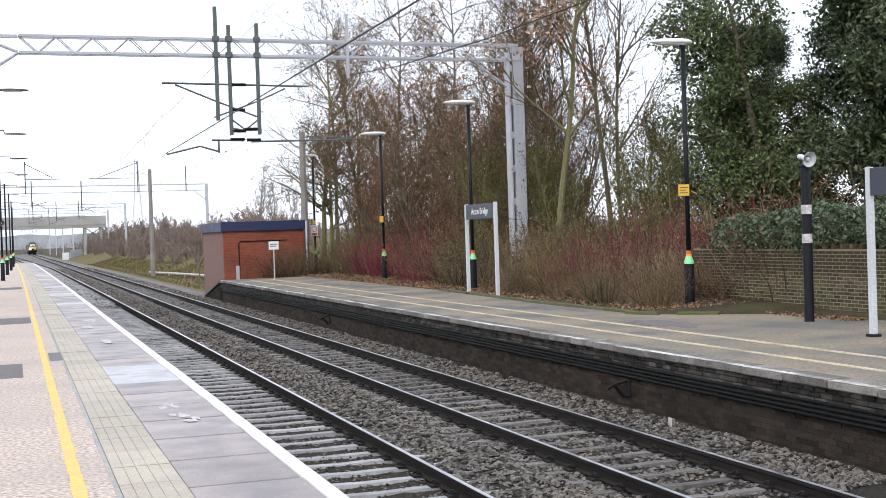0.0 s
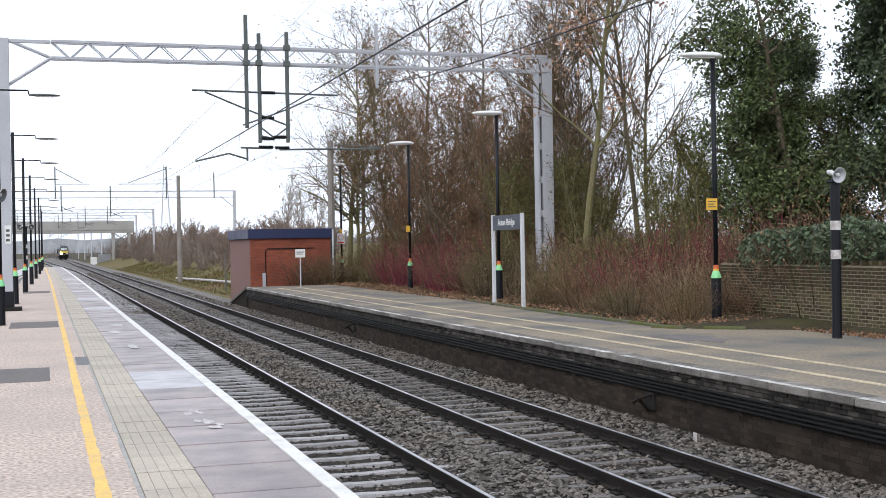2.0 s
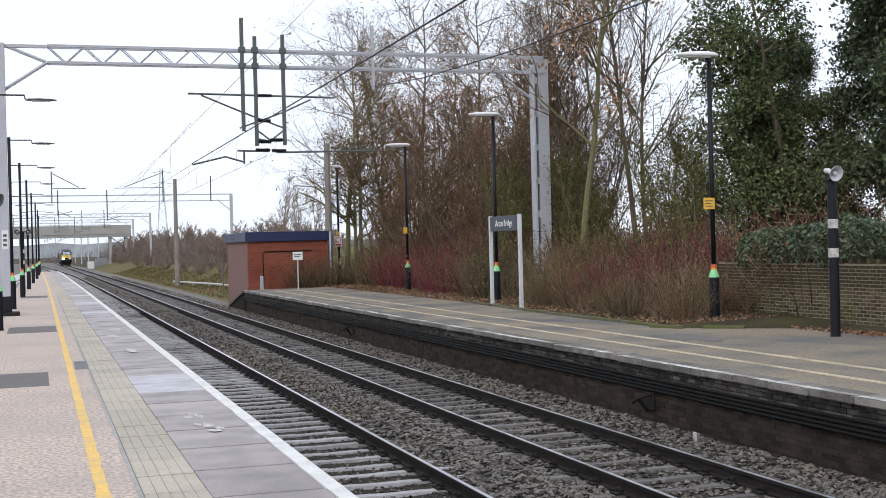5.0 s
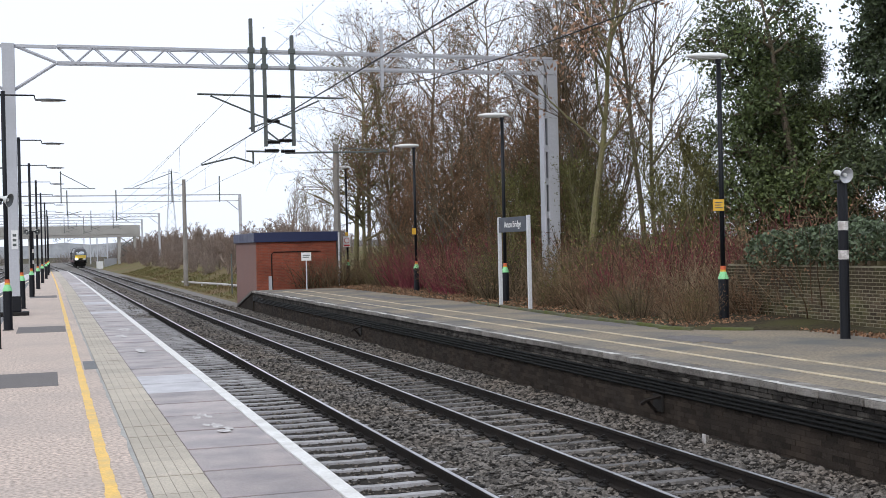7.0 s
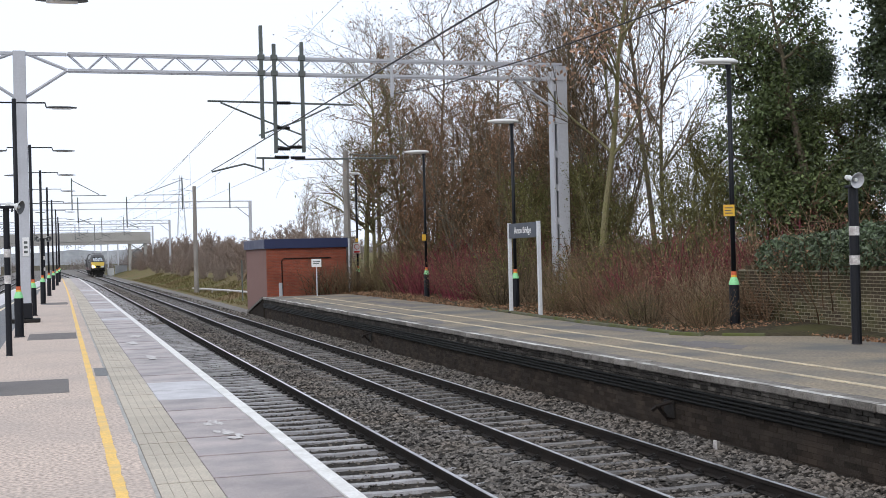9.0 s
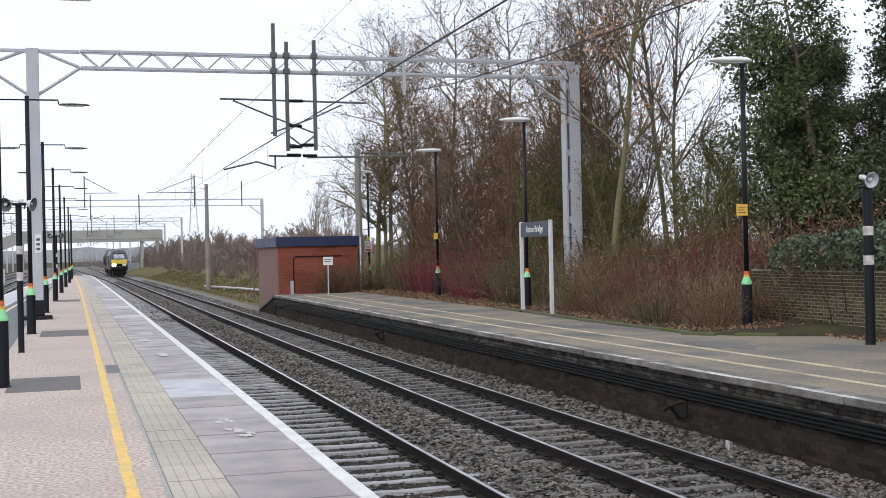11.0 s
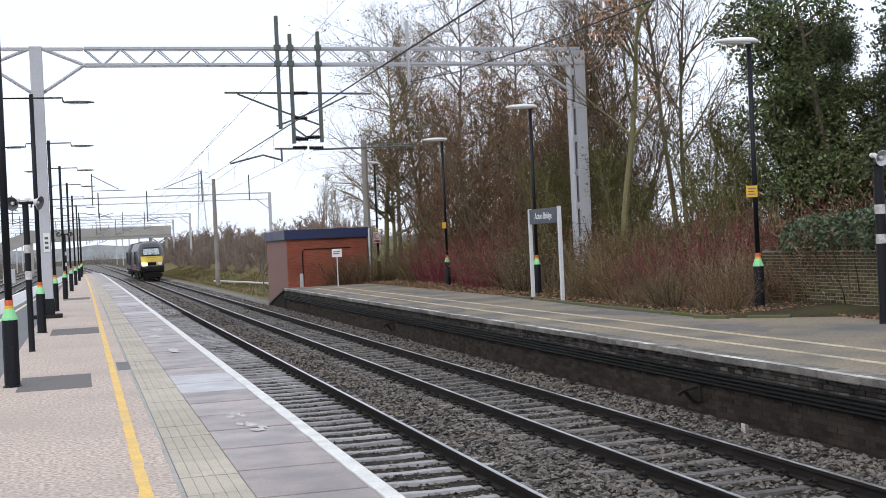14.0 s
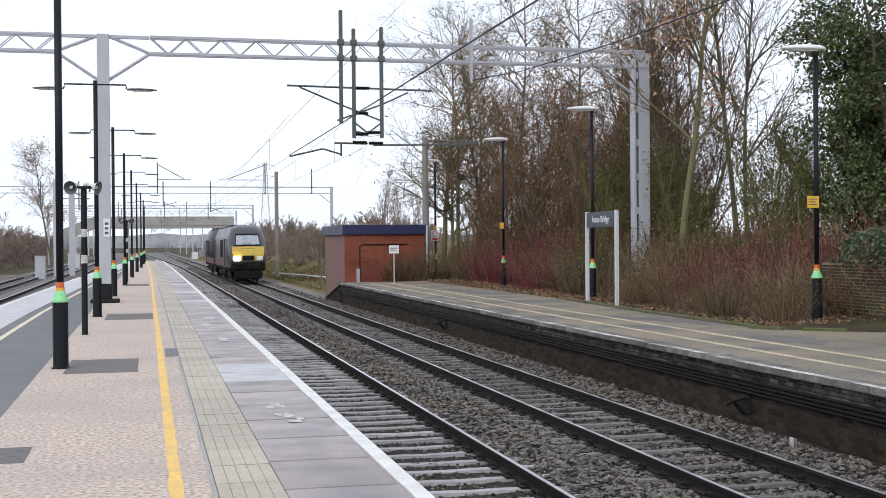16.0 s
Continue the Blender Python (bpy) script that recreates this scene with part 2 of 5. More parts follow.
    # brown twigs made paler than the near ones, with haze in the colour
    scrub=mat("haze_paled_scrub_twigs", (0.26, 0.21, 0.18), 0.95, 0.3, 0.12, 8, 0.2, second=(0.25, 0.185, 0.15), stain=0.8, by="island", spread=0.45, spec=0.1),
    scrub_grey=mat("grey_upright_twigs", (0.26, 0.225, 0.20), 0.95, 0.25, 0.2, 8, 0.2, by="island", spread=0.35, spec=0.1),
    mould=mat("leaf_mould", (0.05, 0.039, 0.026), 0.95, 0.5, 0.6, 14, 1.0, second=(0.075, 0.072, 0.03), stain=0.9, spec=0.12),
    moss=mat("mossy_kerb_stone", (0.13, 0.125, 0.09), 0.95, 0.35, 1.4, 30, 0.7, second=(0.10, 0.115, 0.035), stain=1.0, spec=0.15),
    tan_leaf=mat("withered_tan_leaves", (0.40, 0.25, 0.17), 0.9, 0.25, 1.2, 30, 0.2, by="island", spread=0.45, spec=0.2),
    bright_ivy=mat("mid_green_ivy_leaves", (0.085, 0.115, 0.042), 0.5, 0.4, 0.35, 30, 0.2, second=(0.13, 0.14, 0.05), by="island", spread=0.7, spec=0.4),
    dead_leaf=mat("dry_brown_leaves", (0.24, 0.14, 0.085), 0.9, 0.3, 1.2, 30, 0.2, by="island", spread=0.5, spec=0.2),
    ivy=mat("dark_ivy_leaves", (0.062, 0.088, 0.044), 0.55, 0.4, 0.35, 30, 0.2, second=(0.095, 0.11, 0.045), by="island", spread=0.7, spec=0.4),
    hedge=mat("glossy_hedge_leaves", (0.075, 0.105, 0.055), 0.5, 0.3, 0.8, 30, 0.2, second=(0.10, 0.12, 0.065), by="island", spread=0.6),
    yellow_green=mat("yellow_green_leaves", (0.135, 0.13, 0.045), 0.8, 0.3, 0.8, 30, 0.2, by="island", spread=0.5, spec=0.2),
    # the far woods' haze is painted in: twigs lightened and greyed
    far_wood=mat("haze_paled_bare_wood", (0.235, 0.205, 0.19), 0.95, 0.3, 0.06, 1.5, 0.3, second=(0.17, 0.165, 0.165), by="island", spread=0.35, spec=0.1),
    # distance haze is mixed into the hills' pale blue-grey colour
    far_haze=mat("haze_tinted_wooded_hill", (0.33, 0.345, 0.365), 0.95, 0.15, 0.01, 0.2, 0.2, spec=0.1),
    concrete=mat("pale_bridge_concrete", (0.36, 0.35, 0.33), 0.85, 0.15, 0.4, 10, 0.2, second=(0.29, 0.28, 0.26)),
    loco_grey=mat("dark_grey_coachwork", (0.055, 0.053, 0.056), 0.32, 0.1, 0.8, 30, 0.02),
    loco_roof=mat("grimy_roof_grey", (0.03, 0.03, 0.032), 0.7, 0.2, 1, 30, 0.1, spec=0.3),
    loco_yellow=mat("yellow_warning_end", (0.88, 0.66, 0.14), 0.4, 0.05, 2, 30, 0.02),
    loco_maroon=mat("dull_maroon_band", (0.13, 0.045, 0.048), 0.45, 0.1, 1, 30, 0.03),
    loco_black=mat("oily_black_underframe", (0.007, 0.007, 0.0065), 0.8, 0.3, 3, 30, 0.1, spec=0.2),
    loco_steel=mat("wheel_steel", (0.12, 0.11, 0.10), 0.5, 0.2, 3, 30, 0.1, metal=0.6),
    headlight=mat("lit_headlight", (1, 0.95, 0.8), 0.3, 0.0, 1, 10, 0.0, emit=((1, 0.93, 0.72), 70.0)),
    windscreen=glass("windscreen_glass"),
    dark_glass=glass("dark_side_glass", (0.06, 0.065, 0.07)),
)


# ---- building helpers ----
def link(name, mesh, parent=None, m=None):
    ob = new(name, mesh)
    if parent is not None:
        ob.parent = parent
    if m is not None:
        ob.matrix_basis = m
    return ob


def finish(name, bm, material, smooth=False):
    me = bpy.data.meshes.new(name)
    bm.normal_update()
    bm.to_mesh(me)
    bm.free()
    me.materials.append(material)
    if smooth:
        for f in me.polygons:
            f.use_smooth = True
    return me


def part(name, bm, material, parent=None, label="", smooth=False, at=None):
    ob = link(name, finish(name, bm, material, smooth), parent, at)
    return tagged(ob, label) if label else ob


def thing(name, label, category, group="", kind="", at=None):
    ob = new(name)
    ob.empty_display_size = 0.2
    if at is not None:
        ob.matrix_basis = at
    return tagged(ob, label, category, group, kind)


def box(bm, x0, x1, y0, y1, z0, z1, bevel=0.0, m=None):
    made = bmesh.ops.create_cube(bm, size=1.0)["verts"]
    for v in made:
        v.co = Vector(((x0 + x1) / 2 + v.co.x * (x1 - x0), (y0 + y1) / 2 + v.co.y * (y1 - y0), (z0 + z1) / 2 + v.co.z * (z1 - z0)))
    if bevel:
        edges = list({e for v in made for e in v.link_edges})
        made = bmesh.ops.bevel(bm, geom=edges, offset=bevel, segments=1, affect="EDGES")["verts"]
    if m is not None:
        bmesh.ops.transform(bm, matrix=m, verts=made)
    return bm


def boxed(*a, **k):
    return box(bmesh.new(), *a, **k)


def tube(bm, pts, r, n=8, cap=True):
    """A round bar through pts; r is one radius or one for each point."""
    pts = [Vector(q) for q in pts]
    rs = r if isinstance(r, (list, tuple)) else [r] * len(pts)
    rings = []
    for i, q in enumerate(pts):
        d = (pts[min(i + 1, len(pts) - 1)] - pts[max(i - 1, 0)]).normalized()
        a = d.cross(Vector((0.02, 0.03, 1)) if abs(d.z) < 0.95 else Vector((1, 0.02, 0.03))).normalized()
        c = d.cross(a)
        rings.append([bm.verts.new(q + rs[i] * (a * math.cos(2 * math.pi * k / n) + c * math.sin(2 * math.pi * k / n))) for k in range(n)])
    for u, v in zip(rings, rings[1:]):
        for k in range(n):
            bm.faces.new((u[k], u[(k + 1) % n], v[(k + 1) % n], v[k]))
    if cap:
        bm.faces.new(rings[0][::-1])
        bm.faces.new(rings[-1])
    return bm


def tubed(*a, **k):
    return tube(bmesh.new(), *a, **k)


def bend(y):
    """How far the line swings to the left, beyond the platform's straight."""
    s = max(0.0, y - 60.0)
    return -0.006 * s * s / (s + 80.0)


def part_away(y):
    """The near track parts from the far one beyond the platform's end."""
    s = max(0.0, y - 150.0)
    return bend(y) - 0.0178 * s * s / (s + 30.0)


def along(y0, y1, step=6.0):
    n = max(1, int(math.ceil((y1 - y0) / step)))
    return [y0 + (y1 - y0) * i / n for i in range(n + 1)]


def sweep(section, ys, shift=bend, closed=True):
    """A section of (x, z) points, or a function of y giving one, carried along the line."""
    bm = bmesh.new()
    rings = []
    for y in ys:
        sec = section(y) if callable(section) else section
        rings.append([bm.verts.new((x + shift(y), y, z)) for x, z in sec])
    n = len(rings[0])
    for u, v in zip(rings, rings[1:]):
        for k in range(n if closed else n - 1):
            bm.faces.new((u[k], u[(k + 1) % n], v[(k + 1) % n], v[k]))
    if closed:
        bm.faces.new(rings[0][::-1])
        bm.faces.new(rings[-1])
    bmesh.ops.recalc_face_normals(bm, faces=bm.faces)
    return bm


def raw(name, verts, faces, material, parent=None):
    me = bpy.data.meshes.new(name)
    me.from_pydata(verts, [], faces)
    me.materials.append(material)
    return link(name, me, parent)


def rect(x0, x1, z0, z1):
    return [(x0, z0), (x1, z0), (x1, z1), (x0, z1)]


# ---- ground, ballast and tracks ----
RAIL = -0.915
ground = part("ground", boxed(-3000, 3000, -300, 4500, -3.0, -1.32), M["earth"])
tagged(ground, "rough winter grass and bare earth beside the railway", "ground", kind="structure")


def lumps(x, y):
    return 0.03 * noise.noise(Vector((x * 1.7, y * 1.7, 0.3))) + 0.02 * noise.noise(Vector((x * 5, y * 5, 4.0)))


def bed(name, x0, x1, y0, y1, dx, dy, level, label, material="ballast_top"):
    bm = bmesh.new()
    nx, ny = int((x1 - x0) / dx) + 1, int((y1 - y0) / dy) + 1
    grid = [[bm.verts.new((x0 + (x1 - x0) * i / nx + bend(y0 + (y1 - y0) * j / ny), y0 + (y1 - y0) * j / ny, level(x0 + (x1 - x0) * i / nx) + lumps(x0 + (x1 - x0) * i / nx, y0 + (y1 - y0) * j / ny))) for i in range(nx + 1)] for j in range(ny + 1)]
    for j in range(ny):
        for i in range(nx):
            bm.faces.new((grid[j][i], grid[j][i + 1], grid[j + 1][i + 1], grid[j + 1][i]))
    ob = part(name, bm, M[material], smooth=True)
    return tagged(ob, label, "ballast", kind="structure")


NEAR, FAR = 3.695, 7.008   # track centres
GAUGE = 0.7525             # half the spacing of the rail heads


def level(x):
    """Height of the ballast across the two tracks: lowest on the near track, heaped between the tracks and along the far wall."""
    if x < 2.9:
        return -1.20
    if x < 4.6:
        return -1.118
    if x < 6.0:
        return -1.10 + 0.05 * math.cos((x - 5.3) * 3)
    if x < 7.9:
        return -1.115
    return -1.08 + 0.10 * (x - 7.9)


bed("ballast_bed", 1.9, 8.98, -14, 62, 0.16, 0.3, level, "crushed stone bed under two tracks, darkened as shaded gaps between stones", "ballast")
bed("ballast_bed", 1.9, 9.4, 62, 480, 0.9, 4.0, level, "grey crushed stone bed under two distant tracks")
bed("ballast_bed", -4.7, 1.9, 156, 480, 0.9, 4.0, lambda x: -1.17, "grey crushed stone bed beyond the platform end")
bed("ballast_bed", -12.5, -4.7, -14, 480, 0.8, 4.0, lambda x: -1.13, "brown crushed stone bed behind the island platform")


def stones(name, x0, x1, y0, y1, count, seed, lo, hi):
    rng = np.random.RandomState(seed)
    xs, ys = rng.uniform(x0, x1, count), y0 + (y1 - y0) * rng.uniform(0, 1, count) ** 1.5
    base = np.array([(1, 0.1, 0), (-0.15, 1, 0.1), (-1, -0.1, 0.05), (0.1, -1, -0.05), (0.15, 0.1, 0.8), (0, 0, -0.8)])
    tri = np.array([(0, 1, 4), (1, 2, 4), (2, 3, 4), (3, 0, 4), (1, 0, 5), (2, 1, 5), (3, 2, 5), (0, 3, 5)])
    verts, faces = [], []
    for i in range(count):
        a, s = rng.uniform(0, 6.28), rng.uniform(lo, hi)
        b = base * (1 + rng.uniform(-0.35, 0.35, (6, 3))) * (s, s * rng.uniform(0.6, 1.0), s * rng.uniform(0.5, 0.85))
        c, d, e = math.cos(a), math.sin(a), rng.uniform(-0.5, 0.5)
        b = b @ np.array([(c, d, 0), (-d, c, 0), (0, 0, 1)]) @ np.array([(1, 0, 0), (0, math.cos(e), math.sin(e)), (0, -math.sin(e), math.cos(e))])
        b += (xs[i] + bend(ys[i]), ys[i], level(xs[i]) + lumps(xs[i], ys[i]) + 0.012)
        faces.append(tri + 6 * i)
        verts.append(b)
    ob = raw(name, np.concatenate(verts).tolist(), np.concatenate(faces).tolist(), M["stone"])
    return tagged(ob, "loose grey and brown crushed stone ballast", "ballast", kind="stuff")


stones("ballast_stones", 4.5, 6.2, 9, 70, 19000, 3, 0.03, 0.06)
stones("ballast_stones", 2.1, 4.5, 9, 60, 9000, 4, 0.018, 0.034)
stones("ballast_stones", 6.2, 7.85, 10, 60, 9000, 5, 0.025, 0.05)
stones("ballast_stones", 7.85, 8.85, 11, 62, 12000, 6, 0.03, 0.06)

stones("ballast_stones", 2.1, 8.8, 58, 160, 15000, 7, 0.05, 0.085)

RAIL_SECTION = [(-0.036, 0), (-0.036, -0.038), (-0.010, -0.05), (-0.010, -0.135), (-0.07, -0.15), (-0.07, -0.16), (0.07, -0.16), (0.07, -0.15), (0.010, -0.135), (0.010, -0.05), (0.036, -0.038), (0.036, 0)]


def sleeper_mesh(material, length, w=0.12):
    bm = bmesh.new()
    sec = [(-w, -0.2), (w, -0.2), (w - 0.045, 0.0), (-w + 0.045, 0.0)]
    rows = []
    for x, drop in ((-length / 2, 0.01), (-length / 2 + 0.04, 0.0), (-0.35, -0.0), (0, -0.008), (0.35, 0.0), (length / 2 - 0.04, 0.0), (length / 2, 0.01)):
        rows.append([bm.verts.new((x, y, z + (drop if z == 0 and drop < 0 else 0))) for y, z in sec])
    for u, v in zip(rows, rows[1:]):
        for k in range(4):
            bm.faces.new((u[k], u[(k + 1) % 4], v[(k + 1) % 4], v[k]))
    bm.faces.new(rows[0][::-1])
    bm.faces.new(rows[-1])
    bmesh.ops.recalc_face_normals(bm, faces=bm.faces)
    return finish("sleeper", bm, material)


def chair_mesh():
    bm = boxed(-0.16, 0.16, -0.085, 0.085, 0, 0.025)
    for s in (-1, 1):
        box(bm, s * 0.075 - 0.02, s * 0.075 + 0.02, -0.06, 0.06, 0.02, 0.06)
        tube(bm, [(s * 0.12, -0.05, 0.05), (s * 0.075, -0.02, 0.075), (s * 0.075, 0.03, 0.07), (s * 0.13, 0.06, 0.035)], 0.012, 4)
    return finish("rail_chair", bm, M["chair"])


CHAIR = chair_mesh()


def track(centre, material, top, label, first, last, y1=470, swing=bend):
    t = thing("railway_track", label, "railway track", "tracks through the station", "structure")
    for s in (-1, 1):
        x = centre + s * GAUGE
        rail = part("rail", sweep([(x + a, RAIL + b) for a, b in RAIL_SECTION], along(-14, 60, 37) + along(60, y1, 10)[1:], swing), M["rail"], t)
        part("running_surface", sweep(rect(x - 0.027, x + 0.027, RAIL + 0.001, RAIL + 0.004), along(-14, 60, 37) + along(60, y1, 10)[1:], swing), M["railtop"], rail, "polished steel rail head")
    me = sleeper_mesh(material, 2.5)
    rng = random.Random(int(centre * 100))
    y, k = first, 0
    far = bmesh.new()
    while y < y1:
        if y < last:
            link("sleeper", me, t, pose(centre + swing(y) + rng.uniform(-0.02, 0.02), y, top + rng.uniform(-0.006, 0.006), 0, rng.uniform(-0.3, 0.3), rng.uniform(-0.7, 0.7)))
            for s in (-1, 1):
                link("rail_chair", CHAIR, t, pose(centre + s * GAUGE + swing(y), y, top - 0.002))
        elif y < 260:
            box(far, centre - 1.25 + swing(y), centre + 1.25 + swing(y), y - 0.12, y + 0.12, top - 0.15, top)
        y += 0.65
    ob = part("sleepers", far, material, t)
    tagged(ob, kind="stuff")
    return t


track(NEAR, M["sleeper"], -1.078, "near track of rusty rails with bright heads on pale concrete sleepers", 8.35 - 33 * 0.65, 62, 470, part_away)
track(FAR, M["sleeper_old"], -1.079, "far track of rusty rails on dark weathered sleepers", 9.1 - 34 * 0.65, 62)
track(-6.6, M["sleeper_old"], -1.079, "rusty track behind the island platform", -12, 30, 300)
track(-10.0, M["sleeper_old"], -1.079, "second rusty track behind the island platform", -12, 30, 300)


# ---- island platform ----
def back_edge(y):
    """The island's other edge, which closes in as the platform narrows towards its end."""
    s = min(1.0, max(0.0, (y - 35.0) / 112.0))
    return -4.55 + 2.6 * s * (0.6 + 0.4 * s)


END = 147.0
ys = along(-12, 60, 8) + along(60, END, 6)[1:]
island = thing("island_platform", "island platform with buff surfacing, tactile strip and white edge", "platform", kind="structure")
part("platform_wall", sweep(lambda y: rect(back_edge(y) - bend(y) + 0.06, 1.93, -1.3, -0.062), ys), M["sooty"], island)
part("asphalt_surface", sweep(lambda y: rect(back_edge(y) - bend(y) + 0.02, -1.5, -0.06, 0.0), ys), M["asphalt"], island, "dark grey asphalt")
part("buff_surface", sweep(rect(-1.55, 0.492, -0.06, 0.004), ys), M["beige"], island, "buff aggregate surfacing")
part("yellow_line", sweep(lambda y: rect(0.146 + 0.018 * noise.noise(Vector((0, y * 1.7, 0))) + 0.014 * noise.noise(Vector((1, y * 7.3, 0))), 0.25 + 0.016 * noise.noise(Vector((5, y * 2.1, 0))) + 0.014 * noise.noise(Vector((6, y * 6.7, 0))), 0.003, 0.0085), along(-12, 30, 0.1) + along(30, 60, 0.4)[1:] + along(60, END - 1, 6)[1:]), M["yellow"], island, "worn yellow safety line")
part("yellow_line", sweep(lambda y: rect(back_edge(y) - bend(y) + 1.62, back_edge(y) - bend(y) + 1.74, 0.003, 0.0065), ys), M["cream"], island, "faded cream safety line")
part("edge_paint", sweep(lambda y: rect(back_edge(y) - bend(y), back_edge(y) - bend(y) + 0.14, -0.055, 0.006), ys), M["white"], island, "white platform edge")
part("edge_slabs", sweep(lambda y: rect(back_edge(y) - bend(y) + 0.142, back_edge(y) - bend(y) + 1.35, -0.055, 0.005), ys), M["slab_new"], island, "pale edge paving")
part("bedding", sweep(rect(0.493, 1.99, -0.12, -0.016), ys), M["joint"], island)
part("white_edge", sweep(lambda y: rect(1.872 + 0.012 * noise.noise(Vector((9, y * 1.7, 0))), 2.008, -0.05, 0.009), along(-12, 60, 0.4) + along(60, END, 6)[1:]), M["white"], island, "worn white platform edge line")
part("end_ramp", sweep(lambda y: rect(back_edge(END) - bend(y), 1.9, -1.3, -0.01 - 1.25 * (y - END) / 9.0), along(END, END + 9, 9)), M["asphalt"], island)

# ---- far platform ----
FAR_END = 58.4
EDGE = 8.84
far_platform = thing("side_platform", "old side platform of sooty brick with worn pale coping", "platform", kind="structure")
fys = along(-12, FAR_END, 4)
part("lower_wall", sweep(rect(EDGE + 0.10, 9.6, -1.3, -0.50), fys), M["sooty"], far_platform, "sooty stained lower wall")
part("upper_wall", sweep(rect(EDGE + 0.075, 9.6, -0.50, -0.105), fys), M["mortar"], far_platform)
part("platform_surface", sweep(lambda y: [(EDGE + 0.34, -0.1), (14.9, -0.1), (14.9, 0.012 + 0.02 * noise.noise(Vector((3, y, 1)))), (12, 0.0), (EDGE + 0.34, -0.003)], fys), M["far_top"], far_platform, "brown and grey mossy asphalt")
for x0, x1 in ((9.86, 9.97), (10.82, 10.94)):
    part("yellow_line", sweep(lambda y: rect(x0 + 0.02 * noise.noise(Vector((x0, y * 0.7, 0))), x1, -0.003, 0.0075), along(-12, 56, 0.8)), M["yellow_faint"], far_platform, "faded yellow line")
lower_v, lower_f = [], []
wrng = random.Random(21)
for row in range(8):
    z = -0.53 - 0.076 * row
    for k in range(215):
        y = 9.2 + 0.2275 * k + (0.114 if row % 2 else 0.0)
        x = EDGE + 0.096 + wrng.uniform(-0.004, 0.003)
        n = len(lower_v)
        for dx in (0.0, 0.03):
            lower_v += [(x + dx, y - 0.110, z - 0.0345), (x + dx, y + 0.110, z - 0.0345), (x + dx, y + 0.110, z + 0.0345), (x + dx, y - 0.110, z + 0.0345)]
        lower_f += [[n + q for q in f] for f in ((3, 2, 1, 0), (0, 1, 5, 4), (1, 2, 6, 5), (2, 3, 7, 6), (3, 0, 4, 7))]
tagged(raw("bricks", lower_v, lower_f, M["lower_brick"], far_platform), kind="stuff")
ramp_ys = along(FAR_END, FAR_END + 5.0, 1.0)
part("end_ramp", sweep(lambda y: rect(EDGE + 0.05, 9.5, -1.3, -0.02 - 0.85 * (y - FAR_END) / 5.0), ramp_ys), M["sooty"], far_platform)
part("ramp_coping", sweep(lambda y: rect(EDGE - 0.02, EDGE + 0.35, -0.11 - 0.85 * (y - FAR_END) / 5.0, 0.0 - 0.85 * (y - FAR_END) / 5.0), ramp_ys), M["coping"], far_platform)
for k in range(4):
    z = -0.30 - 0.058 * k
    part("cable", sweep([(EDGE + 0.05 + 0.026 * math.cos(a * math.pi / 3), z + 0.024 * math.sin(a * math.pi / 3)) for a in range(6)], fys, lambda y: 0.008 * math.sin(y * 1.9 + k)), M["cable"], far_platform, "black cable along the wall", smooth=True)


def wall_bracket(y, z):
    b = thing("wall_bracket", "rusty angled steel bracket on the platform wall", "bracket", "platform wall brackets", at=pose(EDGE + 0.1, y, z))
    part("plate", boxed(-0.05, 0.0, -0.16, 0.16, -0.14, 0.14, 0.01), M["chair"], b)
    part("arm", tubed([(-0.04, -0.1, 0.12), (-0.24, 0.0, 0.05), (-0.26, 0.12, -0.02)], 0.035, 6), M["rail"], b)
    part("strut", tubed([(-0.03, 0.08, -0.16), (-0.22, 0.02, 0.04)], 0.028, 6), M["rail"], b)


wall_bracket(17.5, -0.66)
wall_bracket(37.3, -0.66)
marker = thing("distance_marker", "small pale post at the foot of the platform wall", "marker post", at=pose(8.68, 15.6, -1.16))
part("post", boxed(-0.03, 0.03, -0.03, 0.03, -0.1, 0.26, 0.006), M["mast"], marker)
part("plate", boxed(-0.045, -0.031, -0.05, 0.05, 0.1, 0.28, 0.004), M["lichen"], marker)


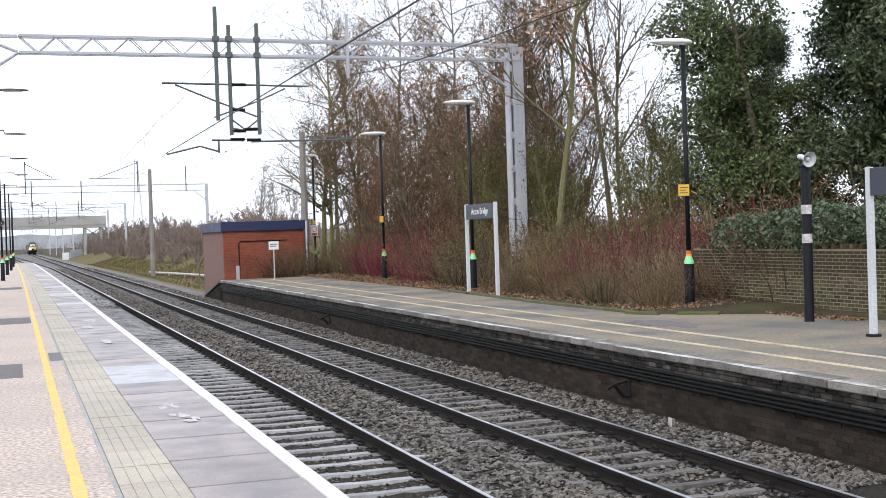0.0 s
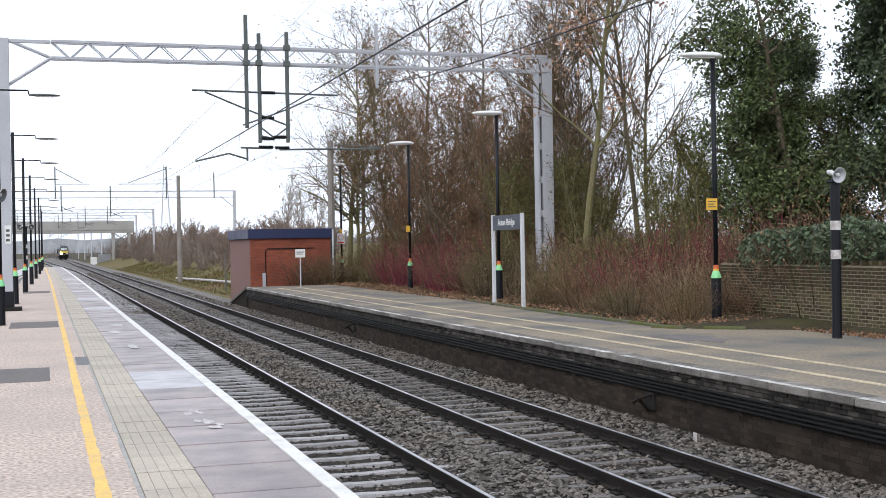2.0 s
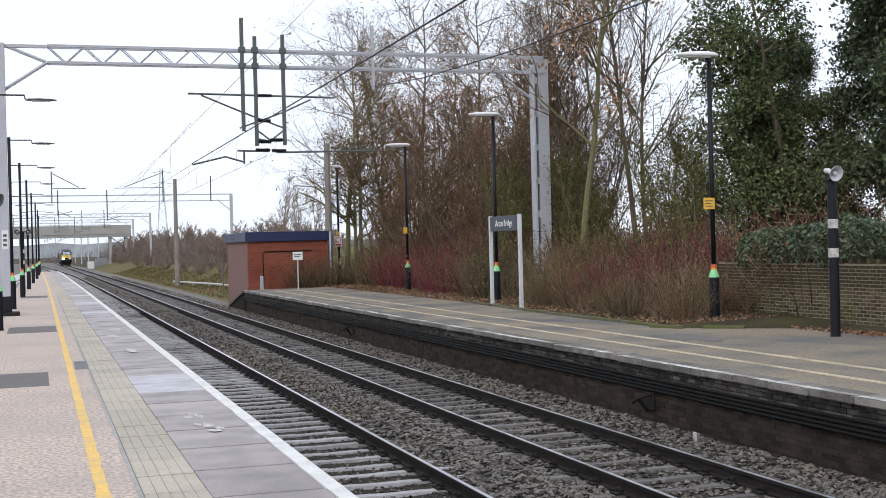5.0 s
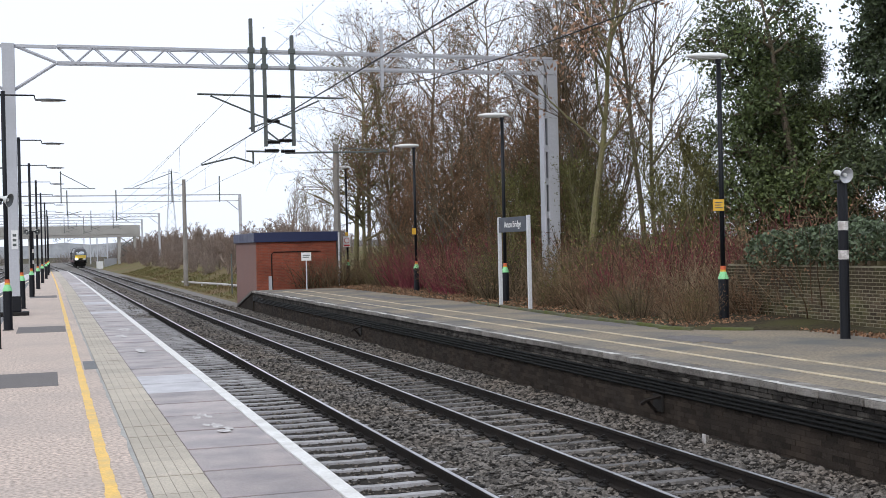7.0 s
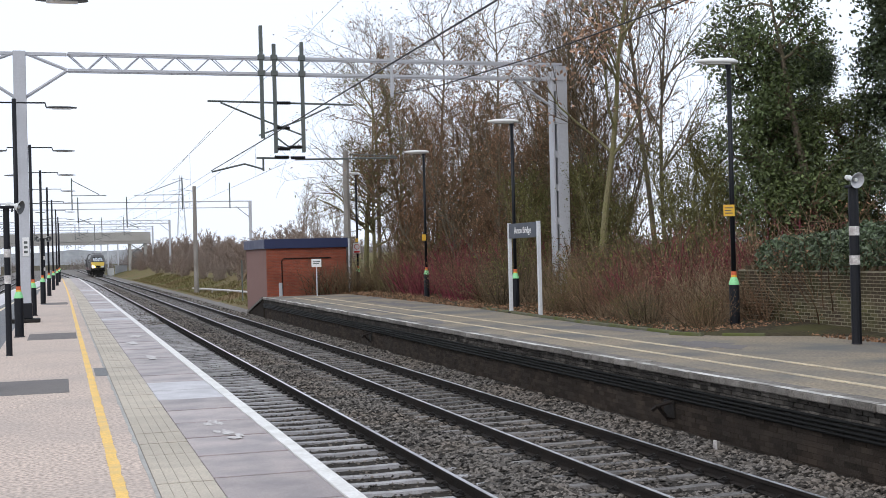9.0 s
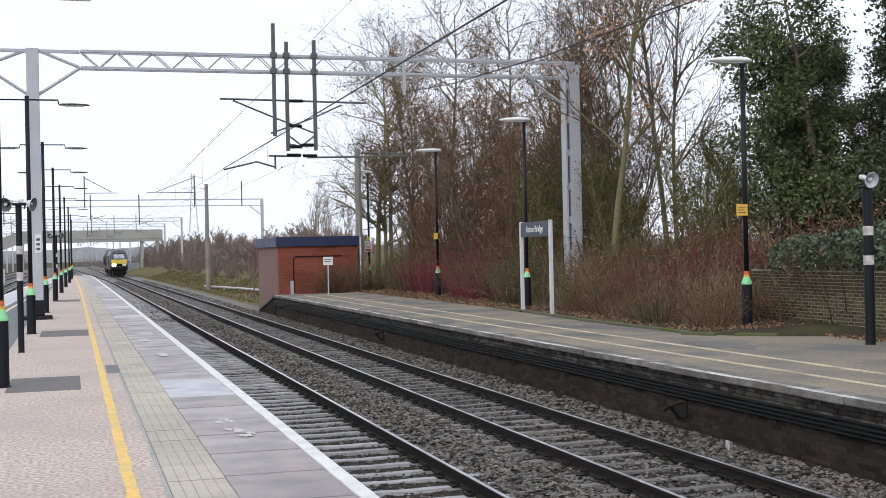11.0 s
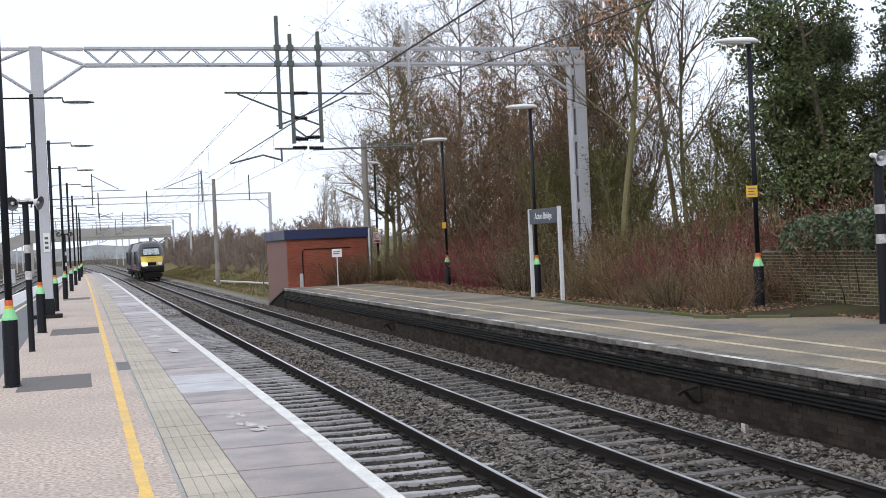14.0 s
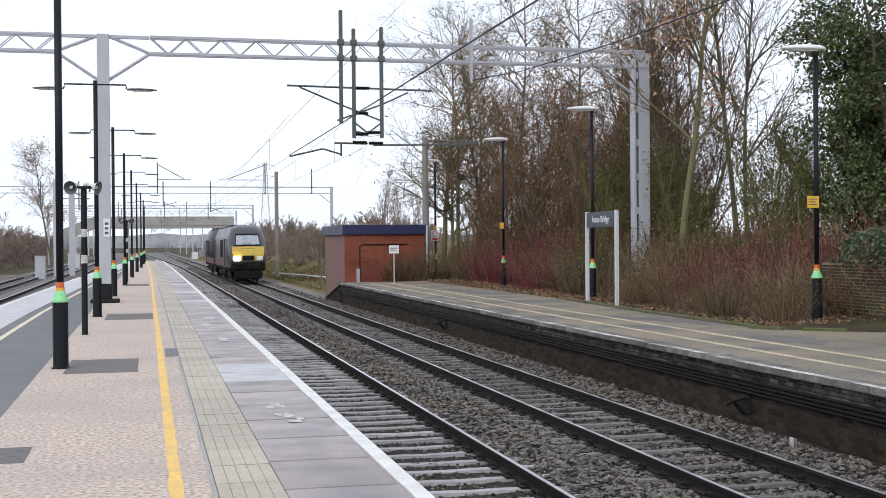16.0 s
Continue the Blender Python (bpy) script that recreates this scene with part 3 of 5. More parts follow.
# ---- brick relay hut beyond the platform ----
def hut():
    x0, x1, y0, y1, top = 9.42, 13.4, 60.4, 67.3, 2.32
    h = thing("brick_hut", "orange-red brick lineside hut with a navy flat-roof fascia", "hut")
    part("wall", boxed(x0, x1, y0, y0 + 0.22, -1.3, top), M["hut_brick"], h, "orange-red brick front")
    part("wall", boxed(x0, x0 + 0.22, y0 + 0.22, y1, -1.3, top), M["hut_side"], h, "brown side wall")
    part("wall", boxed(x1 - 0.22, x1, y0 + 0.22, y1, -1.3, top), M["hut_brick"], h)
    part("wall", boxed(x0 + 0.22, x1 - 0.22, y1 - 0.22, y1, -1.3, top), M["hut_brick"], h)
    roof = part("roof", boxed(x0 - 0.08, x1 + 0.08, y0 - 0.08, y1 + 0.08, top + 0.34, top + 0.40, 0.01), M["felt"], h)
    part("fascia", boxed(x0 - 0.10, x1 + 0.10, y0 - 0.12, y0 - 0.07, top - 0.04, top + 0.43, 0.008), M["navy"], roof)
    part("fascia", boxed(x0 - 0.12, x0 - 0.07, y0 - 0.066, y1 + 0.1, top - 0.04, top + 0.43, 0.008), M["navy"], roof)
    part("soffit", boxed(x0 - 0.069, x1 + 0.07, y0 - 0.069, y1 + 0.07, top + 0.001, top + 0.33), M["felt"], roof)
    part("conduit", tubed([(10.15, y0 - 0.03, 0.0), (10.15, y0 - 0.03, 1.68), (10.25, y0 - 0.03, 1.78), (12.6, y0 - 0.03, 1.78)], 0.025, 6), M["cable"], h)
    part("conduit_guard", boxed(9.98, 10.14, y0 - 0.12, y0 - 0.002, -0.1, 0.6, 0.01), M["galv"], h, "galvanised conduit guard")
    return h


hut()


# ---- signs ----
def letters(name, body, size, x, y, z, material, parent, rz=0.0, depth=0.004, space=1.0):
    cu = bpy.data.curves.new(name, "FONT")
    cu.body, cu.size, cu.align_x, cu.align_y, cu.extrude, cu.space_character = body, size, "CENTER", "CENTER", depth, space
    cu.materials.append(material)
    ob = link(name, cu, parent, pose(x, y, z, 90, 0, rz))
    return ob


def name_sign(x, y, rz, width, label):
    s = thing("station_sign", label, "station sign", "station name signs", at=pose(x, y, 0, 0, 0, rz))
    for k in (-1, 1):
        p = part("post", boxed(k * width / 2 - 0.05, k * width / 2 + 0.05, -0.05, 0.05, 0.0, 2.72, 0.008), M["sign_post"], s, "grey painted post")
        part("foot", boxed(k * width / 2 - 0.09, k * width / 2 + 0.09, -0.09, 0.09, 0, 0.05, 0.01), M["chair"], p)
    board = part("board", boxed(-width / 2 + 0.052, width / 2 - 0.052, -0.03, 0.03, 2.26, 2.70, 0.006), M["sign_board"], s, "dark board with white lettering")
    letters("lettering", "Acton Bridge", 0.27, 0, -0.034, 2.48, M["sign_white"], board)
    return s


name_sign(12.75, 33.85, -91, 2.5, "station name board on two grey posts on the platform")
name_sign(12.75, 15.05, -90, 2.5, "station name board on two grey posts beside the brick wall")


def small_sign(x, y, h, w, hh, label, bars):
    s = thing("notice_sign", label, "sign", at=pose(x, y, 0, 0, 0, -12))
    part("post", tubed([(0, 0, 0), (0, 0, h)], 0.028, 8), M["sign_post"], s)
    p = part("plate", boxed(-w / 2, w / 2, -0.045, -0.03, h - hh, h + 0.02, 0.004), M["sign_white"], s)
    for k in range(bars):
        part("print", boxed(-w * 0.36, w * (0.36 - 0.12 * (k % 2)), -0.052, -0.0455, h - hh * (0.3 + 0.25 * k) - 0.025, h - hh * (0.3 + 0.25 * k) + 0.015), M["galv_dark"], p)


small_sign(11.2, 57.0, 1.72, 0.46, 0.36, "white notice on a slim white post", 2)


# ---- platform lamps ----
def lamp_post(parent, height, sleeve=1.0):
    p = part("post", tubed([(0, 0, 0.9), (0, 0, height)], 0.055, 12), M["black"], parent, smooth=True)
    part("base_sleeve", tubed([(0, 0, 0), (0, 0, 0.02), (0, 0, 0.03), (0, 0, sleeve)], [0.14, 0.14, 0.115, 0.115], 14), M["black"], parent, smooth=False)
    part("inspection_door", boxed(-0.05, 0.05, -0.125, -0.112, 0.25, 0.62, 0.006), M["black"], parent)
    part("green_band", tubed([(0, 0, sleeve), (0, 0, sleeve + 0.03), (0, 0, sleeve + 0.17)], [0.118, 0.118, 0.068], 14), M["green"], parent, "pale green band")
    part("yellow_band", tubed([(0, 0, sleeve + 0.17), (0, 0, sleeve + 0.215)], [0.068, 0.064], 12), M["sign_yellow"], parent, "thin yellow band")
    part("orange_band", tubed([(0, 0, sleeve + 0.215), (0, 0, sleeve + 0.30)], 0.062, 12), M["orange"], parent, "orange-red band")
    return p


def lamp_head(parent, x0, x1, z, material, thin=1.0):
    d = 1 if x1 > x0 else -1
    L = abs(x1 - x0)
    bm = bmesh.new()
    rows = []
    for u, w, up, dn in ((0, 0.06, 0.04, 0.03), (0.12, 0.12, 0.075, 0.035), (0.45, 0.16, 0.085, 0.05), (0.8, 0.14, 0.06, 0.05), (0.97, 0.08, 0.03, 0.03), (1.0, 0.04, 0.015, 0.015)):
        rows.append([bm.verts.new((x0 + d * L * u, a * w, z + thin * (up if b > 0 else -dn) * (1 if abs(a) < 0.9 else 0.35))) for a, b in ((-1, 1), (-0.5, 1), (0.5, 1), (1, 1), (1, -1), (0.5, -1), (-0.5, -1), (-1, -1))])
    for a, b in zip(rows, rows[1:]):
        for k in range(8):
            bm.faces.new((a[k], a[(k + 1) % 8], b[(k + 1) % 8], b[k]))
    bm.faces.new(rows[0])
    bm.faces.new(rows[-1])
    bmesh.ops.recalc_face_normals(bm, faces=bm.faces)
    h = part("lamp_head", bm, material, parent, smooth=True)
    part("lens", boxed(min(x0 + d * 0.2 * L, x0 + d * 0.8 * L), max(x0 + d * 0.2 * L, x0 + d * 0.8 * L), -0.09, 0.09, z - 0.015 - 0.05 * thin, z - 0.03 * thin, 0.006), M["diffuser"], h)
    return h


def double_lamp(x, y, height=6.1):
    t = thing("platform_lamp", "black double-armed platform lamp with green and orange bands", "lamp post", "lamps along the island platform", at=pose(x, y, 0))
    lamp_post(t, height)
    part("arm", tubed([(-0.78, 0, height - 0.20), (-0.76, 0, height - 0.1), (-0.5, 0, height - 0.10), (0.5, 0, height - 0.10), (0.76, 0, height - 0.1), (0.78, 0, height - 0.20)], 0.022, 6), M["black"], t)
    for s in (-1, 1):
        lamp_head(t, s * 0.78, s * 1.55, height - 0.22, M["lamp_grey"], 0.45)
    return t


def single_lamp(x, y, height=5.9, plate=None):
    t = thing("platform_lamp", "black platform lamp with a white head and green band", "lamp post", "lamps along the side platform", at=pose(x, y, 0))
    lamp_post(t, height)
    part("collar", tubed([(0, 0, height - 0.04), (0, 0, height + 0.08)], 0.075, 10), M["black"], t)
    lamp_head(t, 0.22, -0.82, height + 0.1, M["lamp_white"])
    part("ground_ring", tubed([(0, 0, 0), (0, 0, 0.06)], [0.32, 0.26], 14), M["verge"], t)
    if plate == "yellow":
        q = part("warning_plate", boxed(-0.26, 0.02, -0.075, -0.06, 2.55, 2.81, 0.004), M["sign_yellow"], t, "yellow warning plate")
        for k in range(3):
            part("print", boxed(-0.22, -0.02 - 0.05 * (k % 2), -0.079, -0.0755, 2.61 + 0.06 * k, 2.63 + 0.06 * k), M["galv_dark"], q)
    if plate == "small":
        part("warning_plate", boxed(-0.17, 0.0, -0.075, -0.06, 2.4, 2.65, 0.004), M["sign_yellow"], t, "small yellow plate")
    if plate == "white":
        q = part("notice", boxed(-0.24, 0.14, -0.08, -0.064, 1.95, 2.5, 0.004), M["sign_white"], t, "white notice with a red ring")
        part("red_ring", tubed([(-0.05 + 0.13 * math.cos(a * math.pi / 8), -0.084, 2.29 + 0.13 * math.sin(a * math.pi / 8)) for a in range(17)], 0.016, 5, False), M["red"], q)
        part("print", boxed(-0.2, 0.1, -0.084, -0.0805, 1.99, 2.08), M["red"], q)
        part("top_plate", boxed(-0.12, 0.04, -0.08, -0.064, 2.53, 2.72, 0.004), M["sign_yellow"], t)
    return t


LEFT_LAMPS = [(-1.28, 19.5), (-1.27, 33.3), (-1.18, 46.4), (-1.02, 59.4), (-0.86, 73.0), (-0.70, 88.0), (-0.50, 104.0), (-0.36, 122.0), (-0.3, 140.0)]
for x, y in LEFT_LAMPS:
    double_lamp(x, y)
for x, y, p in ((14.35, 24.75, "yellow"), (13.75, 37.3, None), (14.2, 49.0, "small"), (14.4, 62.2, "white")):
    single_lamp(x, y, 5.95, p)


# ---- loudspeaker posts ----
def horn(parent, x, y, z, rz, inside, dip=14):
    m = pose(x, y, z, dip, 0, rz)
    rings = [(-0.36, 0.002), (-0.355, 0.05), (-0.24, 0.075), (-0.235, 0.05), (-0.17, 0.05), (-0.1, 0.07), (0.0, 0.115), (0.06, 0.17), (0.075, 0.19), (0.08, 0.184)]
    rings = [(a * 0.78, r * 0.78) for a, r in rings]
    h = part("horn", tubed([(0, -a, 0) for a, r in rings], [r for a, r in rings], 18, False), M["horn"], parent, "pale grey horn loudspeaker", True, m)
    bell = [(0.079, 0.183), (0.05, 0.155), (-0.01, 0.10), (-0.09, 0.055), (-0.12, 0.002)]
    bell = [(a * 0.78, r * 0.78) for a, r in bell]
    part("mouth", tubed([(0, -a, 0) for a, r in bell], [r for a, r in bell], 18, False), inside, h, "", True)
    part("centre", tubed([(0, 0.06, 0), (0, -0.02, 0), (0, -0.035, 0)], [0.028, 0.038, 0.022], 10), M["horn"], h)
    part("yoke", tubed([(0, 0.12, 0), (0, 0.12, -0.13)], 0.02, 6), M["galv_dark"], h)
    return h


def speaker_post(x, y, height, horns, label, r=0.062):
    t = thing("loudspeaker_post", label, "loudspeaker", "platform loudspeakers", at=pose(x, y, 0))
    part("post", tubed([(0, 0, 0), (0, 0, 0.03), (0, 0, height)], [r + 0.01, r, r], 12), M["black"], t)
    for z in (1.48, 2.02):
        part("white_band", tubed([(0, 0, z), (0, 0, z + 0.17)], r + 0.003, 12), M["lichen"], t, "white reflective band")
    part("cap", boxed(-0.12, 0.12, -0.1, 0.1, height, height + 0.05, 0.01), M["black"], t)
    for dx, rz in horns:
        horn(t, dx, -0.14 if len(horns) == 1 else 0.0, height + (0.14 if len(horns) == 1 else 0.03), rz, M["galv"] if len(horns) == 1 else M["lamp_grey"])
    if len(horns) > 1:
        part("bracket", tubed([(-0.2, 0, height + 0.03), (0.2, 0, height + 0.03)], 0.03, 6), M["black"], t)
    return t


speaker_post(-1.27, 26.7, 3.02, ((-0.24, -22), (0.24, 62)), "black and white banded post with two horn loudspeakers")
speaker_post(13.82, 19.5, 2.9, ((-0.04, 2),), "black and white banded post with one pale horn loudspeaker", 0.092)
speaker_post(-1.0, 63.5, 3.02, ((-0.24, -40), (0.24, 20)), "black banded post with two distant horn loudspeakers")


# ---- overhead line ----
def truss(bm, x0, x1, y, z0, z1, depth=0.5, bay=1.1, r=0.05):
    for dy in (-depth / 2, depth / 2):
        for z in (z0, z1):
            box(bm, x0, x1, y + dy - r, y + dy + r, z - r, z + r)
        n = max(2, int((x1 - x0) / bay) * 2)
        for k in range(n):
            a, b = x0 + (x1 - x0) * k / n, x0 + (x1 - x0) * (k + 1) / n
            tube(bm, [(a, y + dy, z0 if k % 2 else z1), (b, y + dy, z1 if k % 2 else z0)], r * 0.5, 5)
    for k in range(int((x1 - x0) / (bay * 2)) + 1):
        x = x0 + k * bay * 2
        for z in (z0, z1):
            tube(bm, [(x, y - depth / 2, z), (x, y + depth / 2, z)], r * 0.5, 5)
    return bm


def main_gantry(y=41.4):
    g = thing("overhead_line_gantry", "galvanised lattice portal gantry carrying the overhead line", "gantry")
    leg = part("leg", boxed(-1.52, -1.14, y - 0.19, y + 0.19, 0.0, 8.62, 0.012), M["galv"], g)
    part("base_plate", boxed(-1.78, -0.88, y - 0.4, y + 0.4, 0.0, 0.12, 0.02), M["chair"], leg, "dark base plate")
    part("base_sleeve", boxed(-1.55, -1.11, y - 0.22, y + 0.22, 0.12, 0.62, 0.02), M["black"], leg, "black painted foot")
    notice = part("notice", boxed(-1.36, -1.16, y - 0.215, y - 0.195, 2.1, 2.7, 0.004), M["sign_white"], leg, "white number plate")
    for k in range(3):
        part("print", boxed(-1.32, -1.21, y - 0.2185, y - 0.2155, 2.2 + 0.15 * k, 2.28 + 0.15 * k), M["galv_dark"], notice)
    rleg = part("leg", boxed(16.96, 17.38, y - 0.17, y + 0.17, -0.6, 8.5, 0.012), M["galv"], g)
    part("flange", boxed(16.78, 16.86, y - 0.2, y + 0.2, -0.6, 8.3, 0.01), M["galv"], rleg)
    for k in range(7):
        part("batten", boxed(16.862, 16.978, y - 0.15, y + 0.15, 0.4 + 1.2 * k, 0.65 + 1.2 * k), M["galv"], rleg)
    # dark sheet added behind the slot to stand for its shade
    part("web", boxed(16.861, 16.959, y + 0.16, y + 0.19, -0.6, 8.3), M["galv_dark"], rleg, "dark sheet painting the shade in the slot")
    part("beam", truss(bmesh.new(), 0.15, 17.2, y, 8.03, 8.56, 0.34, 1.1, 0.04), M["galv"], g, "lattice beam")
    part("beam", truss(bmesh.new(), -16.0, -2.8, y, 8.03, 8.56, 0.34, 1.1, 0.04), M["galv"], g, "lattice beam")
    for s, a in ((1, -1.33), (-1, -1.33)):
        tip = a + s * 1.45
        part("bracing", tubed([(a + s * 0.15, y, 8.58), (tip, y, 8.05)], 0.055, 6), M["galv"], g)
        part("bracing", tubed([(a + s * 0.15, y, 7.15), (tip, y, 8.03)], 0.055, 6), M["galv"], g)
        part("bracing", boxed(min(a, tip), max(a, tip), y - 0.06, y + 0.06, 8.5, 8.6), M["galv"], g)
    part("knee_brace", tubed([(16.9, y, 7.0), (15.4, y, 8.05)], 0.05, 6), M["galv"], g)
    for x, z0, z1 in ((6.33, 5.85, 9.62), (6.76, 5.36, 9.02), (7.70, 5.38, 9.1)):
        d = part("drop_tube", boxed(x - 0.06, x + 0.06, y - 0.32, y - 0.2, z0, z1, 0.012), M["galv_dark"], g, "dark vertical drop tube")
        for z in (8.03, 8.56):
            part("clamp", boxed(x - 0.11, x + 0.11, y - 0.34, y - 0.18, z - 0.09, z + 0.09, 0.01), M["galv_dark"], d)
    part("drop_tube", boxed(10.78, 10.88, y - 0.3, y - 0.2, 7.3, 9.5, 0.01), M["galv"], g)
    q = y - 0.26
    for pts, r in (([(4.53, q, 7.08), (9.45, q, 7.0)], 0.035), ([(4.95, q, 7.03), (6.3, q, 6.48), (7.7, q, 5.95)], 0.03), ([(8.6, q, 6.92), (7.7, q, 6.5), (6.2, q, 5.95)], 0.03), ([(4.61, q, 4.74), (5.7, q, 5.0), (6.32, q, 4.82)], 0.032), ([(6.32, q, 4.76), (6.32, q, 5.22)], 0.035), ([(6.1, q, 5.2), (7.15, q, 5.18)], 0.035), ([(7.4, q, 5.14), (10.95, q, 5.2)], 0.035), ([(9.3, q, 5.2), (9.3, q, 5.32), (10.9, q, 5.25)], 0.02), ([(6.76, q, 5.6), (7.2, q, 5.52), (7.7, q, 5.9)], 0.03), ([(6.76, q, 5.9), (7.25, q, 5.52), (7.7, q, 5.55)], 0.03)):
        part("registration_arm", tubed(pts, r, 6), M["galv_dark"], g)
    for x, z in ((6.95, 5.22), (7.5, 5.2), (7.05, 7.04), (7.0, 5.5), (7.45, 5.56), (7.0, 6.2)):
        bm = tubed([(x - 0.24 + 0.03 * k, q, z) for k in range(17)], [0.07 if k % 2 else 0.04 for k in range(17)], 8)
        part("insulator", bm, M["cable"], g, "dark ribbed insulator")
    return g


main_gantry()


def far_gantry(x0, x1, y, top, drops, lattice=True, leg=0.16):
    b = bend(y)
    g = thing("overhead_line_gantry", "distant galvanised portal gantry over the tracks", "gantry", "distant gantries", at=pose(b, y, 0))
    for x in (x0, x1):
        part("leg", boxed(x - leg, x + leg, -leg, leg, -1.3, top + 0.05, 0.01), M["galv"], g)
    if lattice:
        part("beam", truss(bmesh.new(), x0, x1, 0, top - 0.55, top, 0.4, 1.6, 0.05), M["galv"], g)
    else:
        bm = boxed(x0, x1, -0.06, 0.06, top - 0.06, top + 0.06)
        box(bm, x0, x1, -0.05, 0.05, top - 0.75, top - 0.66)
        part("beam", bm, M["galv"], g)
    for s, x in ((1, x0), (-1, x1)):
        part("knee_brace", tubed([(x, 0, top - 1.9), (x + s * 1.6, 0, top - 0.6)], 0.05, 5), M["galv"], g)
    for x, up, down in drops:
        part("drop_tube", boxed(x - 0.06, x + 0.06, -0.3, -0.18, top - down, top + up), M["galv_dark"], g)
        part("registration_arm", tubed([(x, -0.24, top - down + 0.1), (x + 1.5, -0.24, top - down + 0.5)], 0.035, 5), M["galv_dark"], g)
        part("registration_arm", tubed([(x, -0.24, top - down + 0.5), (x + 1.3, -0.24, top - down - 0.1)], 0.03, 5), M["galv_dark"], g)
    return g


g = far_gantry(-16, 20.9, 142.0, 8.3, ((2.0, 0.6, 2.2), (7.2, 0.6, 2.8), (-7, 0.6, 2.6), (-11, 0.6, 2.6)), False)
for x, a in ((1.4, 2.9), (13.3, -4.2), (18.6, 0.0)):
    part("upright", tubed([(x, -0.1, 7.5), (x, -0.1, 11.0 if a else 10.4)], 0.07, 6), M["galv_dark"], g)
    if a:
        part("raked_arm", tubed([(x, -0.1, 10.8), (x + a, -0.1, 9.2)], 0.04, 5), M["galv_dark"], g)
        part("raked_arm", tubed([(x, -0.1, 9.1), (x + a * 1.25, -0.1, 9.1)], 0.04, 5), M["galv_dark"], g)
far_gantry(-15, 17.9, 211.0, 8.4, ((3.4, 0.6, 2.4), (7.0, 0.6, 2.6), (10.5, 0.6, 2.4), (-4, 0.6, 2.4), (-9, 0.6, 2.4)))
far_gantry(-15, 17.9, 248.0, 8.4, ((3.4, 0.6, 2.4), (7.0, 0.6, 2.6), (-4, 0.6, 2.4)))
for y, x in ((300, 16.5), (335, 15.5), (372, 14.5), (410, 14.0), (455, 13.5)):
    far_gantry(-15, x, float(y), 8.6, ((3.4, 0.6, 2.4), (7.0, 0.6, 2.6)))


def cantilever(x, y, top, arm, base=-1.3, label="weathered concrete overhead line mast"):
    g = thing("overhead_line_mast", label, "mast", "lineside masts", at=pose(x, y, 0))
    part("mast", tubed([(0, 0, base), (0, 0, top)], [0.2, 0.15], 8), M["mast"], g)
    if arm:
        s = 1 if arm > 0 else -1
        part("arm", tubed([(0, 0, top - 0.4), (arm, 0, top - 1.4)], 0.04, 5), M["galv_dark"], g)
        part("arm", tubed([(0, 0, top - 1.5), (arm + s * 0.6, 0, top - 1.5)], 0.035, 5), M["galv_dark"], g)
    return g


cantilever(13.76, 61.6, 7.2, 0, -0.2, "mossy grey concrete mast beside the hut")
pole = thing("white_post", "slim white post at the corner of the hut", "post", at=pose(13.5, 60.2, 0))
part("post", tubed([(0, 0, -0.2), (0, 0, 2.7)], 0.05, 8), M["sign_post"], pole)
slim = thing("slim_post", "slim dark post beside the track near the hut", "post", at=pose(11.41, 83.5, 0))
part("post", tubed([(0, 0, -1.4), (0, 0, 1.7)], 0.05, 6), M["galv_dark"], slim)
cantilever(10.9, 108.0, 8.1, 0)
cantilever(11.9, 118.0, 6.6, 0)
steel = thing("overhead_line_mast", "pale grey steel overhead line mast between the back tracks", "mast", "lineside masts", at=pose(-8.35, 126, 0))
for dx in (-0.2, 1.25):
    part("mast", boxed(dx - 0.3, dx + 0.25, -0.2, 0.2, -1.32, 8.1 - dx * 0.5, 0.02), M["galv"], steel)
part("arm", tubed([(-0.2, 0, 7.6), (2.4, 0, 6.6)], 0.05, 5), M["galv_dark"], steel)
part("arm", tubed([(-0.2, 0, 6.4), (2.9, 0, 6.4)], 0.045, 5), M["galv_dark"], steel)

def wire(pts, r, label):
    t = part("overhead_wire", tubed(pts, r, 5), M["wire"])
    return tagged(t, label, "wire", "overhead wires")


def span(x, y0, y1, z0, sag, zend=None):
    zend = z0 if zend is None else zend
    return [(x + bend(y), y, z0 + (zend - z0) * (y - y0) / (y1 - y0) - sag * (1 - (2 * (y - y0) / (y1 - y0) - 1) ** 2)) for y in along(y0, y1, (y1 - y0) / 10)]


for x, low in ((NEAR + 0.9, 4.75), (FAR + 0.1, 5.05)):
    wire(span(x, 41.2, 142, low, 0.1), 0.006, "thin contact wire over the track")
    wire(span(x, 142, 248, low, 0.1), 0.007, "thin contact wire over the distant track")
    wire(span(x, 41.2, 142, low + 1.35, 0.75), 0.006, "thin catenary wire over the track")
    wire(span(x, 142, 248, low + 1.35, 0.8), 0.007, "thin catenary wire over the distant track")
    for k in range(7):
        y = 48 + 13.0 * k
        z = low + 1.35 - 0.75 * (1 - (2 * (y - 41.2) / 100.8 - 1) ** 2)
        wire([(x, y, low - 0.08), (x, y, z)], 0.004, "thin dropper between the overhead wires")
wire(span(4.6, 2, 41.2, 4.78, 0.02), 0.013, "dark contact wire over the near track")
wire([(10.84, 41.2, 7.4), (11.0, 36, 7.0), (11.25, 29, 6.75), (11.5, 21.8, 6.68), (11.8, 13, 6.75), (12.1, 3, 7.0)], 0.017, "dark return wire strung beside the far platform")
wire([(7.7, 41.2, 9.15), (7.5, 36, 9.05), (7.2, 20, 8.9), (7.0, 4, 9.0)], 0.006, "thin pale wire above the far track")
